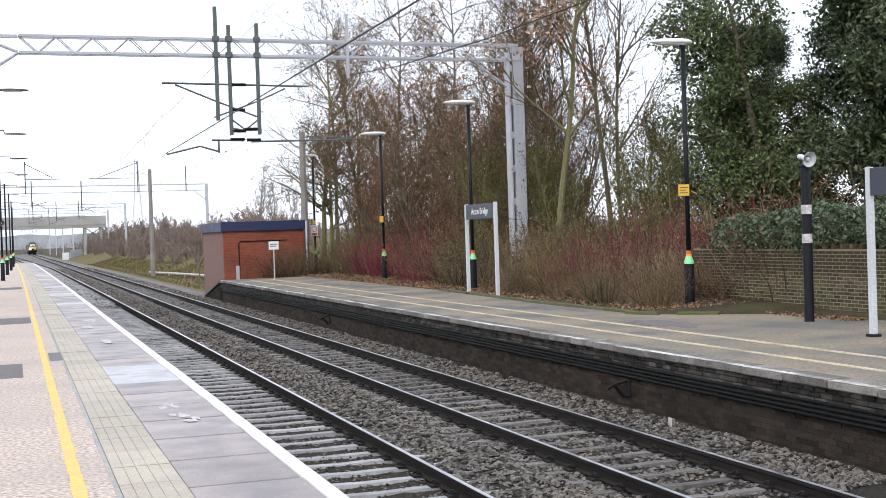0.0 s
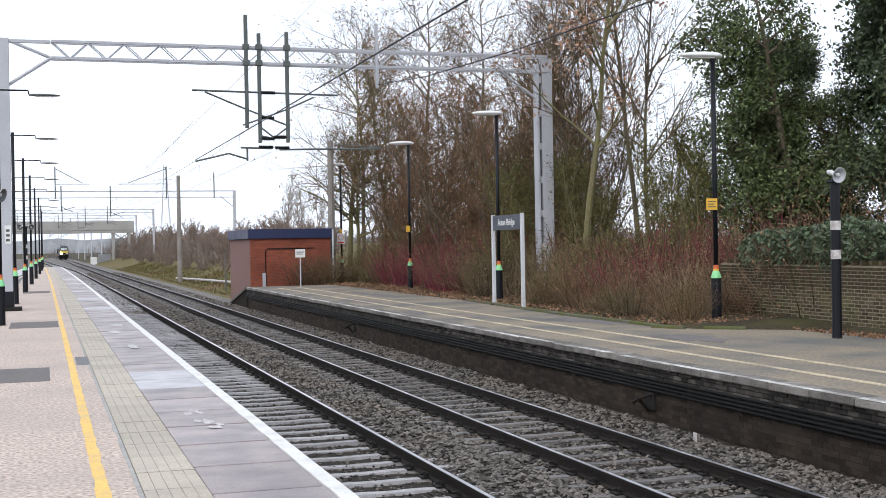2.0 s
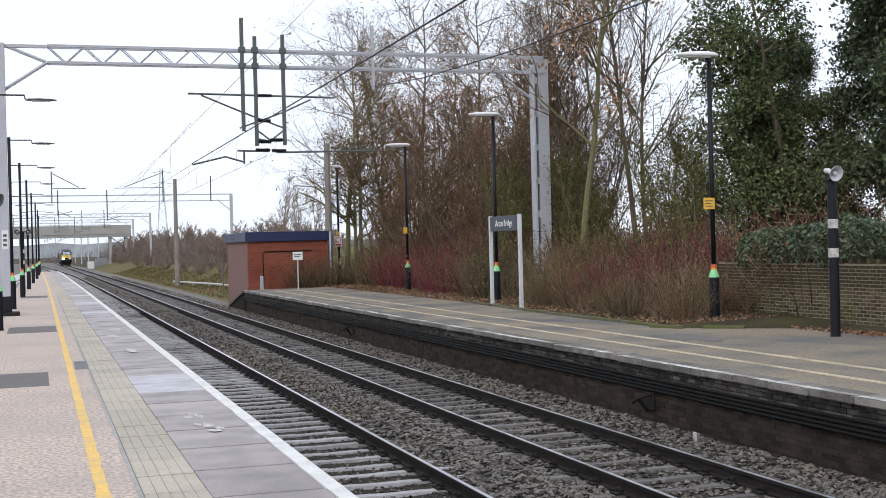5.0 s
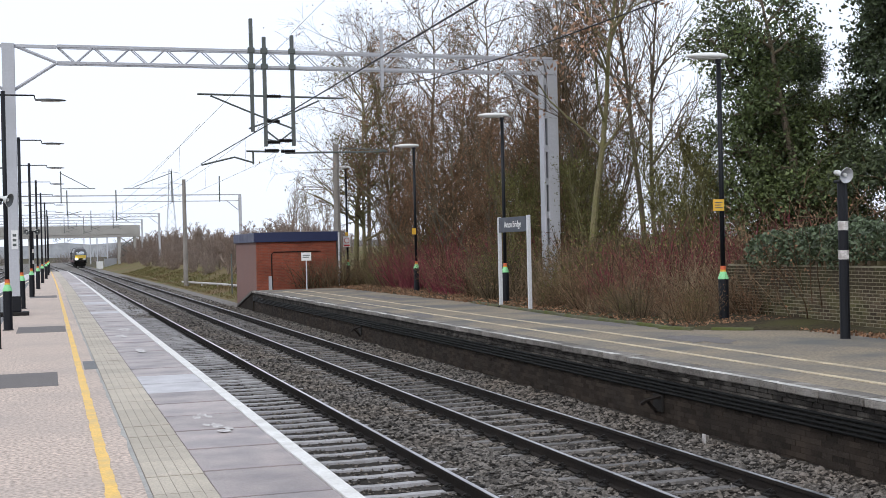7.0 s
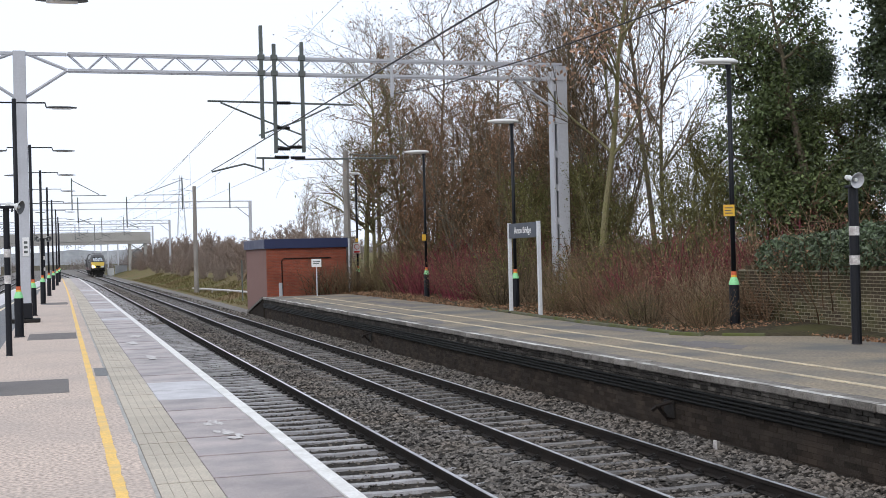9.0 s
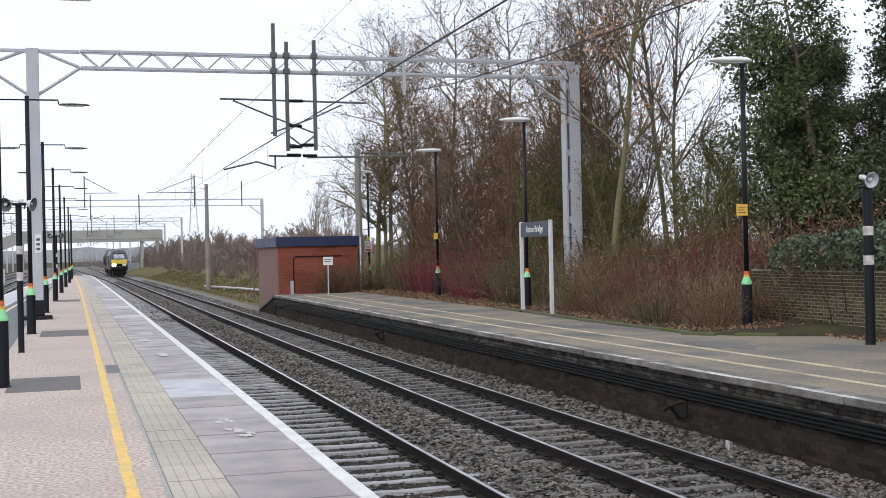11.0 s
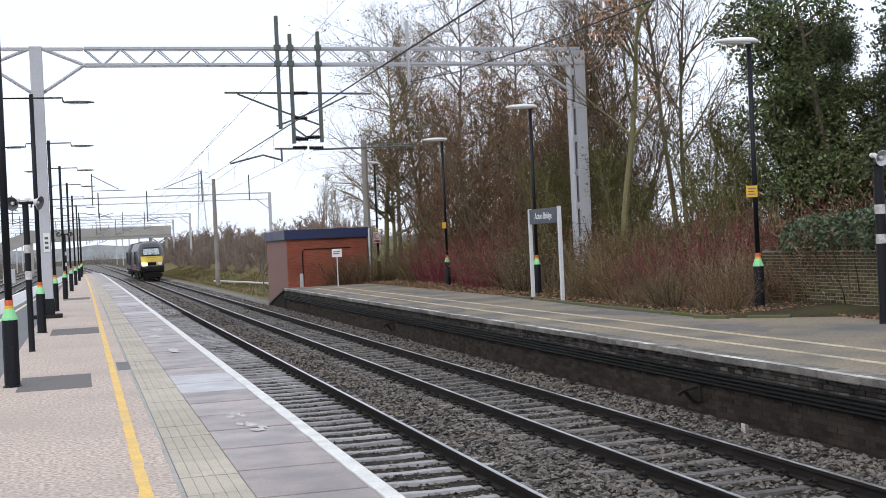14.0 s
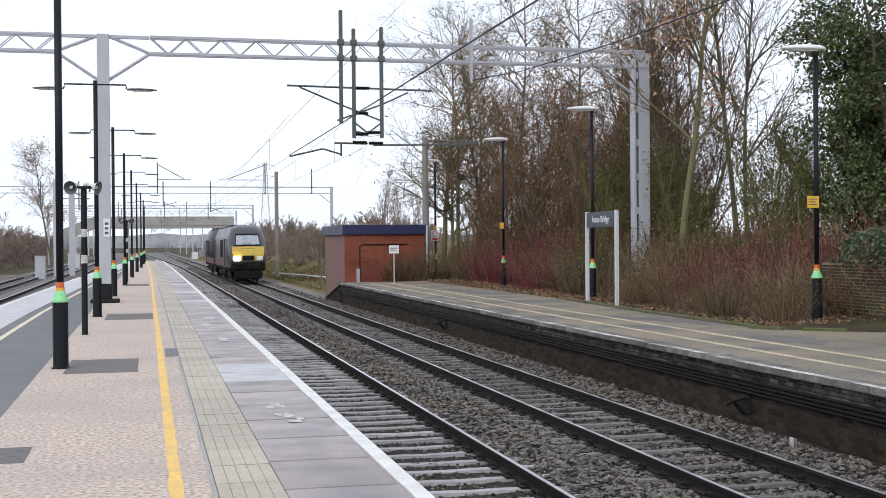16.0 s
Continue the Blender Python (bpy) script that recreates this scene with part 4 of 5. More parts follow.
wire([(7.7, 41.6, 9.1), (7.3, 70, 8.2), (7.0, 100, 7.7), (6.8, 140, 8.3)], 0.008, "thin wire above the far track")


# ---- far structures ----
def overbridge(y=262.0):
    b = bend(y)
    g = thing("road_bridge", "pale concrete bridge across the tracks on steel trestles", "bridge", at=pose(b, y, 0))
    part("deck", boxed(-9.5, 18.4, -1.6, 1.6, 5.2, 5.75, 0.03), M["concrete"], g)
    part("parapet", boxed(-9.5, 18.4, -1.7, -1.5, 5.75, 7.6, 0.03), M["concrete"], g)
    part("parapet", boxed(-9.5, 18.4, 1.5, 1.7, 5.75, 7.6, 0.03), M["concrete"], g)
    bm = bmesh.new()
    vs = [bm.verts.new(c) for c in ((-9.5, -1.7, 5.2), (-9.5, -1.7, 7.6), (-17, -1.7, 4.6), (-17, -1.7, 2.2), (-9.5, 1.7, 5.2), (-9.5, 1.7, 7.6), (-17, 1.7, 4.6), (-17, 1.7, 2.2))]
    for f in ((0, 1, 2, 3), (7, 6, 5, 4), (1, 5, 6, 2), (0, 3, 7, 4), (3, 2, 6, 7)):
        bm.faces.new([vs[k] for k in f])
    part("ramp", bm, M["concrete"], g)
    for x in (14.3, 17.4, -3.0, -9.0):
        part("column", boxed(x - 0.28, x + 0.28, -1.2, -0.7, -1.3, 5.2), M["concrete"], g)
        part("column", boxed(x - 0.28, x + 0.28, 0.7, 1.2, -1.3, 5.2), M["concrete"], g)
    for z in (-0.9, 1.1, 3.1):
        part("cross_brace", tubed([(14.5, -1.0, z), (17.2, -1.0, z + 2.0)], 0.09, 5), M["galv_dark"], g)
        part("cross_brace", tubed([(17.2, -1.0, z), (14.5, -1.0, z + 2.0)], 0.09, 5), M["galv_dark"], g)
    return g


overbridge()


def cabinet(x, y, w, h, z, label, material):
    t = thing("lineside_cabinet", label, "cabinet", "lineside cabinets", at=pose(x, y, z))
    part("body", boxed(-w / 2, w / 2, -0.4, 0.4, 0, h, 0.03), material, t)
    part("roof", boxed(-w / 2 - 0.06, w / 2 + 0.06, -0.46, 0.46, h, h + 0.08, 0.02), material, t)
    part("door", boxed(-w / 2 + 0.08, w / 2 - 0.08, -0.43, -0.402, 0.15, h - 0.1, 0.01), material, t)


cabinet(-9.2, 115.0, 0.9, 2.2, -1.32, "grey lineside equipment cabinet", M["galv"])
cabinet(-9.5, 172.0, 1.5, 2.0, -1.32, "pale lineside equipment cabinet", M["sign_post"])
cabinet(9.4, 258.0, 1.3, 1.6, -1.32, "pale lineside equipment cabinet", M["sign_white"])
cabinet(12.0, 270.0, 2.5, 2.1, -1.32, "blue-grey lineside equipment housing", M["galv"])

pile = thing("timber_pile", "pile of pale old timbers beside the back tracks", "timber")
for k in range(5):
    part("timber", boxed(-14.0 + 0.2 * k, -11.2 + 0.25 * k, 117.0 + 0.35 * k, 117.28 + 0.35 * k, -1.25 + 0.16 * (k // 2), -1.08 + 0.16 * (k // 2), 0.01), M["mast"], pile)
fence = thing("low_rail_fence", "low white concrete rail along the grass verge", "fence")
part("rail", tubed([(11.0, 112, -0.75), (12.0, 96, -0.62), (13.0, 76, -0.5)], 0.09, 6), M["lichen"], fence)
for y in (110, 103, 96, 89, 82):
    part("post", boxed(11.1 + (112 - y) * 0.055, 11.22 + (112 - y) * 0.055, y - 0.06, y + 0.06, -1.32, -0.7), M["lichen"], fence)
stake = thing("leaning_pole", "pale pole leaning in the lineside bushes", "pole")
part("pole", tubed([(13.4, 100, -0.6), (14.6, 100.5, 1.5)], 0.09, 6), M["twig_pale"], stake)


def pylon(x, y, h):
    t = thing("electricity_pylon", "distant grey lattice electricity pylon", "pylon", at=pose(x, y, 0))
    w = lambda z: 2.6 * (1 - z / h) ** 1.3 + 0.6
    for sx in (-1, 1):
        for sy in (-1, 1):
            part("leg", tubed([(sx * w(z), sy * w(z), z) for z in (-1.3, h * 0.3, h * 0.6, h)], 0.12, 4), M["galv"], t)
    for k in range(9):
        z0, z1 = h * k / 9, h * (k + 1) / 9
        part("brace", tubed([(-w(z0), -w(z0), z0), (w(z1), -w(z1), z1)], 0.06, 4), M["galv"], t)
        part("brace", tubed([(w(z0), -w(z0), z0), (-w(z1), -w(z1), z1)], 0.06, 4), M["galv"], t)
    for z, a in ((h * 0.68, 5.0), (h * 0.82, 6.0), (h * 0.95, 4.5)):
        part("cross_arm", tubed([(-a, 0, z), (0, 0, z + 0.9), (a, 0, z)], 0.12, 4), M["galv"], t)


pylon(59, 640, 44)


# ---- the power cars ----
def body_section(w, top):
    return [(-w, 0.95), (-w, 2.6), (-w * 0.95, 3.1), (-w * 0.72, top - 0.16), (-w * 0.35, top), (w * 0.35, top), (w * 0.72, top - 0.16), (w * 0.95, 3.1), (w, 2.6), (w, 0.95)]


def power_car(label):
    """A streamlined diesel power car, its nose at the origin and pointing to -y, standing on the rails at z = 0."""
    c = thing("power_car", label, "locomotive", "diesel power cars")
    bm = bmesh.new()
    rows = []
    stations = [(0.0, 0.92, 1.58), (0.05, 1.10, 1.80), (0.25, 1.22, 2.26), (0.55, 1.28, 2.55), (1.0, 1.33, 3.14), (1.5, 1.36, 3.66), (2.1, 1.37, 3.86), (3.2, 1.37, 3.92), (17.6, 1.37, 3.92)]
    for y, w, top in stations:
        sec = [(-w, 0.95), (-w, min(2.6, 0.95 + (top - 0.95) * 0.55)), (-w * 0.97, min(3.05, 0.95 + (top - 0.95) * 0.76)), (-w * 0.76, top - 0.16 * min(1, (top - 1) / 2)), (-w * 0.4, top), (w * 0.4, top), (w * 0.76, top - 0.16 * min(1, (top - 1) / 2)), (w * 0.97, min(3.05, 0.95 + (top - 0.95) * 0.76)), (w, min(2.6, 0.95 + (top - 0.95) * 0.55)), (w, 0.95)]
        rows.append([bm.verts.new((x, y, z)) for x, z in sec])
    for u, v in zip(rows, rows[1:]):
        for k in range(10):
            bm.faces.new((u[k], u[(k + 1) % 10], v[(k + 1) % 10], v[k]))
    bm.faces.new(rows[0])
    bm.faces.new(rows[-1])
    bmesh.ops.recalc_face_normals(bm, faces=bm.faces)
    body = part("body", bm, M["loco_grey"], c, "dark grey streamlined body", True)
    nose = bmesh.new()
    ring = [[nose.verts.new((x * s, y, z)) for x, s in ((-1, w), (-0.5, w), (0.5, w), (1, w))] for y, w, z in ((-0.05, 0.98, 1.42), (-0.02, 1.08, 1.78), (0.16, 1.14, 2.14), (0.36, 1.12, 2.40))]
    for u, v in zip(ring, ring[1:]):
        for k in range(3):
            nose.faces.new((u[k], u[k + 1], v[k + 1], v[k]))
    bmesh.ops.solidify(nose, geom=nose.faces[:], thickness=0.08)
    bmesh.ops.recalc_face_normals(nose, faces=nose.faces)
    part("nose_panel", nose, M["loco_yellow"], body, "yellow warning panel")
    glassm = bmesh.new()
    vs = [glassm.verts.new(v) for v in ((-0.84, 0.44, 2.54), (0.84, 0.44, 2.54), (0.76, 0.98, 3.22), (-0.76, 0.98, 3.22))]
    glassm.faces.new(vs)
    bmesh.ops.solidify(glassm, geom=glassm.faces[:], thickness=0.05)
    screen = part("windscreen", glassm, M["windscreen"], body, "sky-reflecting windscreen")
    part("wiper", tubed([(-0.1, 0.38, 2.5), (0.35, 0.52, 2.78)], 0.016, 4), M["black"], screen)
    frame_bm = bmesh.new()
    tube(frame_bm, [(-0.88, 0.38, 2.49), (0.88, 0.38, 2.49), (0.80, 0.96, 3.26), (-0.80, 0.96, 3.26), (-0.88, 0.38, 2.49)], 0.05, 6)
    part("windscreen_frame", frame_bm, M["black"], screen)
    part("grille", boxed(-0.42, 0.42, -0.10, -0.02, 1.44, 1.78, 0.02), M["loco_black"], body)
    for s in (-1, 1):
        part("headlight", boxed(s * 0.80 - 0.23, s * 0.80 + 0.23, -0.11, 0.0, 1.44, 1.72, 0.05), M["headlight"] if s < 0 else M["sign_white"], body, "lit headlight" if s < 0 else "dim headlight")
        for y0, y1 in ((2.4, 3.1), (4.1, 4.8), (15.6, 16.3)):
            part("door", boxed(s * 1.372 - 0.012, s * 1.372 + 0.012, y0, y1, 1.05, 2.95, 0.005), M["loco_grey"] if y0 < 4 else M["loco_black"], body)
        part("side_window", boxed(s * 1.365 - 0.012, s * 1.365 + 0.012, 1.75, 2.3, 2.25, 2.85, 0.005), M["dark_glass"], body)
        part("side_grille", boxed(s * 1.372 - 0.015, s * 1.372 + 0.015, 6.2, 9.6, 1.6, 2.9, 0.005), M["loco_black"], body)
        part("band", boxed(s * 1.375 - 0.008, s * 1.375 + 0.008, 2.4, 17.4, 0.96, 1.42), M["loco_maroon"], body)
    part("roof", boxed(-0.9, 0.9, 3.2, 17.5, 3.80, 3.90, 0.04), M["loco_roof"], body)
    part("roof_grille", boxed(-0.75, 0.75, 6.0, 10.5, 3.86, 3.98, 0.03), M["loco_roof"], body)
    part("exhaust", boxed(-0.35, 0.35, 11.2, 12.2, 3.86, 4.0, 0.03), M["loco_black"], body)
    part("front_skirt", boxed(-1.16, 1.16, 0.0, 0.5, 0.75, 1.42, 0.1), M["loco_black"], c, "black front skirt")
    part("snow_plough", boxed(-0.95, 0.95, 0.0, 0.25, 0.16, 0.75, 0.08), M["loco_black"], c)
    for s in (-1, 1):
        part("buffer", tubed([(s * 0.87, 0.0, 1.05), (s * 0.87, -0.3, 1.05), (s * 0.87, -0.34, 1.05)], [0.09, 0.09, 0.22], 10), M["loco_black"], c)
    part("coupler", tubed([(0, 0, 0.9), (0, -0.32, 0.85)], 0.07, 6), M["loco_black"], c)
    part("underframe", boxed(-1.25, 1.25, 0.5, 17.5, 0.72, 0.97, 0.02), M["loco_black"], c)
    part("fuel_tank", boxed(-1.2, 1.2, 6.8, 11.0, 0.3, 0.72, 0.08), M["loco_black"], c)
    for yc in (3.3, 13.6):
        for s in (-1, 1):
            bogie = part("bogie_frame", boxed(s * 1.05 - 0.09, s * 1.05 + 0.09, yc - 1.8, yc + 1.8, 0.35, 0.78, 0.05), M["loco_black"], c)
        for dy in (-1.3, 1.3):
            for s in (-1, 1):
                w = part("wheel", tubed([(s * 0.71, yc + dy, 0.51), (s * 0.83, yc + dy, 0.51)], 0.51, 20), M["loco_black"], c)
                part("tyre", tubed([(s * 0.70, yc + dy, 0.51), (s * 0.835, yc + dy, 0.51)], [0.505, 0.495], 20), M["loco_steel"], w)
    # the body rides high on its springs, clear of the bogies
    for ob in c.children_recursive:
        if ob.name.split(".")[0] not in ("wheel", "tyre", "bogie_frame"):
            for v in ob.data.vertices:
                v.co.z = v.co.z * 1.03 + 0.12
    return c


# ---- planting ----
class Wood:
    """Collects tapered limbs as prisms and leaves as small bent quads."""

    def __init__(self):
        self.v, self.f, self.n = [], [], 0
        self.ends = []

    def limb(self, pts, r0, r1, k):
        d = pts[-1] - pts[0]
        d = d / (np.linalg.norm(d) + 1e-9)
        a = np.cross(d, (0.31, 0.87, 0.38))
        a /= np.linalg.norm(a) + 1e-9
        b = np.cross(d, a)
        m = len(pts)
        ang = np.arange(k) * 2 * math.pi / k
        ring = np.outer(np.cos(ang), a) + np.outer(np.sin(ang), b)
        for i, q in enumerate(pts):
            self.v.append(q + ring * (r0 + (r1 - r0) * i / (m - 1)))
        n = self.n
        for i in range(m - 1):
            for j in range(k):
                self.f.append((n + i * k + j, n + i * k + (j + 1) % k, n + (i + 1) * k + (j + 1) % k, n + (i + 1) * k + j))
        self.n += m * k

    def mesh(self, name, material):
        me = bpy.data.meshes.new(name)
        me.from_pydata(np.concatenate(self.v).tolist(), [], self.f)
        me.materials.append(material)
        return me


def path(rng, p, d, length, m, wobble, lift):
    pts, step = [p], length / (m - 1)
    for _ in range(m - 1):
        d = d + rng.normal(0, wobble, 3) + (0, 0, lift)
        d = d / np.linalg.norm(d)
        pts.append(pts[-1] + d * step)
    return pts, d


def branch_out(rng, wood, fine, pts, d, r, length, depth, spec):
    """Side shoots on one limb, and theirs in turn."""
    count = spec["counts"][depth]
    last = depth == len(spec["counts"]) - 1
    for _ in range(count):
        u = rng.uniform(spec["from"] if depth == 0 else 0.25, 1.0)
        i = min(len(pts) - 2, int(u * (len(pts) - 1)))
        s = u * (len(pts) - 1) - i
        p = pts[i] * (1 - s) + pts[i + 1] * s
        side = np.cross(d, rng.normal(0, 1, 3))
        side /= np.linalg.norm(side) + 1e-9
        ang = radians(rng.uniform(*spec["angle"]))
        nd = d * math.cos(ang) + side * math.sin(ang)
        nl = length * rng.uniform(0.35, 0.62) * (1.15 - 0.5 * u if depth == 0 else 1.0)
        nr = max(spec["least"], r * (0.5 if depth == 0 else 0.55) * (1 - 0.55 * u))
        q, nd2 = path(rng, p, nd, nl, 5 if depth == 0 else 4 if not last else 3, spec["wobble"], spec["lift"])
        w = wood if depth == 0 else fine
        w.limb(q, nr, max(spec["least"] * 0.6, nr * 0.3), 5 if depth == 0 else 3)
        fine.ends.append(q[-1])
        if not last:
            branch_out(rng, wood, fine, q, nd2, nr, nl, depth + 1, spec)


def leaf_mesh(name, centres, size, material, rng, flat=0.0):
    """Many small leaves, each a folded quad turned at random."""
    n = len(centres)
    a = rng.normal(0, 1, (n, 3))
    a /= np.linalg.norm(a, axis=1)[:, None]
    b = np.cross(a, rng.normal(0, 1, (n, 3)))
    b /= np.linalg.norm(b, axis=1)[:, None]
    c = np.cross(a, b)
    s = (size * rng.uniform(0.6, 1.3, n))[:, None]
    v = np.stack([centres - a * s, centres - b * s * 0.55 + c * s * 0.2, centres + a * s, centres + b * s * 0.55 + c * s * 0.2], axis=1).reshape(-1, 3)
    i = np.arange(n) * 4
    faces = np.concatenate([np.stack([i, i + 1, i + 2], 1), np.stack([i, i + 2, i + 3], 1)])
    me = bpy.data.meshes.new(name)
    me.from_pydata(v.tolist(), [], faces.tolist())
    me.materials.append(material)
    return me


def tree(name, label, category, group, at, seed, height, r, spec, bark, twig, leaves=None, stems=1, lean=0.05):
    """leaves: (how many, size, spread about the shoot ends, material)."""
    rng = np.random.RandomState(seed)
    wood, fine = Wood(), Wood()
    for k in range(stems):
        off = np.array((0.0, 0, 0)) if stems == 1 else np.array((rng.uniform(-1, 1) * 0.22 * stems ** 0.6, rng.uniform(-1, 1) * 0.22 * stems ** 0.6, 0))
        h = height * (1 if k == 0 else rng.uniform(0.65, 1.0))
        d0 = np.array((rng.normal(0, lean) + off[0] * 0.12, rng.normal(0, lean) + off[1] * 0.12, 1.0))
        pts, d = path(rng, off, d0 / np.linalg.norm(d0), h, 9, spec.get("trunk_wobble", 0.05), 0.03)
        wood.limb(pts, r * (1 if k == 0 else 0.8), 0.02, 7)
        branch_out(rng, wood, fine, pts, np.array((0, 0, 1.0)), r, h * spec.get("reach", 0.6), 0, spec)
    t = thing(name, label, category, group, at=at)
    link("trunk", wood.mesh("trunk", bark), t)
    crown = link("crown", fine.mesh("crown", twig), t)
    if leaves:
        count, size, spread, material = leaves
        e = np.array(fine.ends)
        c = e[rng.randint(0, len(e), count)] + rng.normal(0, spread, (count, 3))
        c[:, 2] = np.maximum(c[:, 2], 0.05)
        link("foliage", leaf_mesh("leaves", c, size, material, rng), crown)
    return t


TALL = {"counts": (20, 7, 6), "from": 0.36, "angle": (22, 50), "wobble": 0.10, "lift": 0.05, "least": 0.007, "reach": 0.5}
WIDE = {"counts": (20, 8, 6), "from": 0.25, "angle": (30, 65), "wobble": 0.13, "lift": 0.03, "least": 0.007, "reach": 0.62}
DENSE = {"counts": (14, 7, 6), "from": 0.04, "angle": (18, 45), "wobble": 0.14, "lift": 0.06, "least": 0.007, "reach": 0.45, "trunk_wobble": 0.09}
IVIED = {"counts": (26, 7), "from": 0.12, "angle": (40, 85), "wobble": 0.14, "lift": 0.02, "least": 0.014, "reach": 0.34}
FAN = {"counts": (10, 6, 4), "from": 0.12, "angle": (14, 36), "wobble": 0.07, "lift": 0.03, "least": 0.013, "reach": 0.5}

bare = "trees behind the side platform"
a1 = tree("bare_tree", "tall bare tree with a mossy yellow-green trunk and brown leaf clusters", "tree", bare, pose(17.5, 39.3, 0), 11, 13.5, 0.14, TALL, M["bark_moss"], M["twig"], (2000, 0.085, 0.2, M["tan_leaf"]))
a2 = tree("bare_tree", "tall bare forked tree with thin grey branches", "tree", bare, pose(20.2, 39.6, 0), 23, 14.5, 0.115, TALL, M["bark"], M["twig"], (150, 0.07, 0.3, M["dead_leaf"]), stems=2, lean=0.1)
a3 = tree("bare_tree", "spreading bare tree with fine grey-brown twigs", "tree", bare, pose(20.5, 57, 0), 31, 13.5, 0.125, WIDE, M["bark"], M["twig"], (500, 0.07, 0.5, M["dead_leaf"]))
a4 = tree("bare_tree", "bare ivy-stained tree beside the brick hut", "tree", bare, pose(15.7, 64, 0), 47, 10.0, 0.17, WIDE, M["bark_moss"], M["twig"], (2600, 0.07, 0.25, M["yellow_green"]), stems=2)
for k, (x, y, turn, s) in enumerate(((24.5, 62, 70, 1.02), (18.6, 68, 160, 0.9), (20.6, 50, 250, 0.95), (27, 70, 30, 1.05), (21.2, 66, 120, 0.95))):
    c = copy_thing((a3, a1, a2)[k % 3], pose(x, y, 0, 0, 0, turn))
    c.scale = (s, s, s)
for x, y, turn, s in ((17.6, 70, 200, 1.08), (18.2, 66.5, 320, 0.98), (19.6, 64, 15, 1.08)):
    c = copy_thing(a3, pose(x, y, 0, 0, 0, turn))
    c.scale = (s, s, s)
for x, y, turn, s in ((19.5, 43.5, 40, 0.85),):
    c = copy_thing(a2, pose(x, y, 0, 0, 0, turn))
    c.scale = (s, s, s)

d1 = tree("thicket_tree", "dense brown leafless thicket of slender upright stems", "tree", bare, pose(17.2, 51, 0), 5, 8.2, 0.06, DENSE, M["bark"], M["twig"], (2600, 0.055, 0.3, M["dead_leaf"]), stems=7, lean=0.12)
d2 = tree("thicket_tree", "dense reddish-brown leafless thicket with withered leaves", "tree", bare, pose(18.6, 56, 0), 6, 8.8, 0.06, DENSE, M["bark"], M["twig_warm"], (2200, 0.055, 0.35, M["dead_leaf"]), stems=7, lean=0.14)
d3 = tree("thicket_tree", "dense olive-brown thicket with a few yellow-green leaves", "tree", bare, pose(21.0, 38.0, 0), 7, 6.0, 0.05, DENSE, M["bark_moss"], M["twig_moss"], (4600, 0.05, 0.3, M["yellow_green"]), stems=7, lean=0.16)
for k, (x, y, turn, s) in enumerate(((18.4, 47.5, 90, 1.0), (16.8, 56, 40, 1.02), (20.5, 53, 200, 1.08), (17.4, 61, 130, 1.0), (20.4, 62, 310, 1.08), (22.8, 58, 20, 1.15), (19.2, 44.5, 70, 0.82), (21.5, 47, 170, 0.95), (18.5, 66, 250, 1.0), (16.6, 47, 10, 0.75), (24, 53, 100, 1.15))):
    c = copy_thing((d1, d2)[k % 2], pose(x, y, 0, 0, 0, turn))
    c.scale = (s, s, s)
for x, y, turn, s in ((18.8, 41.0, 50, 0.85), (23.2, 40, 120, 0.95), (19.4, 35.6, 200, 0.72), (22.6, 35.2, 280, 0.85), (25, 38, 10, 1.0), (17.4, 44, 30, 0.8)):
    c = copy_thing(d3, pose(x, y, 0, 0, 0, turn))
    c.scale = (s, s, s)

green = "evergreen trees behind the brick wall"
e1 = tree("ivy_clad_tree", "tall dark tree thickly clad in evergreen ivy", "tree", green, pose(24.6, 31.2, 0), 61, 13.5, 0.3, IVIED, M["bark"], M["twig"], (56000, 0.08, 0.30, M["ivy"]))
e2 = tree("ivy_clad_tree", "broad ivy-clad tree with gaps of sky between clumps", "tree", green, pose(22.4, 33.0, 0), 67, 10.5, 0.2, IVIED, M["bark"], M["twig"], (24000, 0.075, 0.25, M["bright_ivy"]), stems=2, lean=0.10)
for k, (x, y, turn, s) in enumerate(((23.6, 27.6, 80, 1.0), (27.2, 30.0, 200, 1.1), (25.6, 25.6, 300, 1.05), (22.6, 25.2, 30, 0.95), (30, 32, 60, 1.15), (25.4, 35.4, 100, 0.7), (28.5, 27, 20, 1.1), (24.6, 37.2, 45, 0.62))):
    c = copy_thing((e1, e1, e1, e1, e1, e2, e1, e1)[k], pose(x, y, 0, 0, 0, turn))
    c.scale = (s, s, s)

# bank on which the planting stands, and its litter
def back_kerb(y):
    """Where the platform's paving ends against the planting."""
    return 12.5 + 0.5 * min(1.0, max(0.0, (y - 29.0) / 9.0)) + 2.4 * min(1.0, max(0.0, (23.4 - y) / 2.2)) + 0.06 * noise.noise(Vector((1, y * 0.3, 0)))


kerb_row = thing("back_kerb", "low mossy stone kerb along the planting", "kerb", kind="structure")
krng = random.Random(31)
kerb_me = finish("kerb_stone", boxed(-0.06, 0.06, -0.44, 0.44, -0.08, 0.075, 0.012), M["moss"])
for k in range(18):
    y = 22.6 + 0.9 * k
    link("kerb_stone", kerb_me, kerb_row, pose(back_kerb(y) - 0.06, y, krng.uniform(-0.012, 0.01), 0, krng.uniform(-3, 3), -math.degrees(math.atan(back_kerb(y + 0.5) - back_kerb(y - 0.5)))))
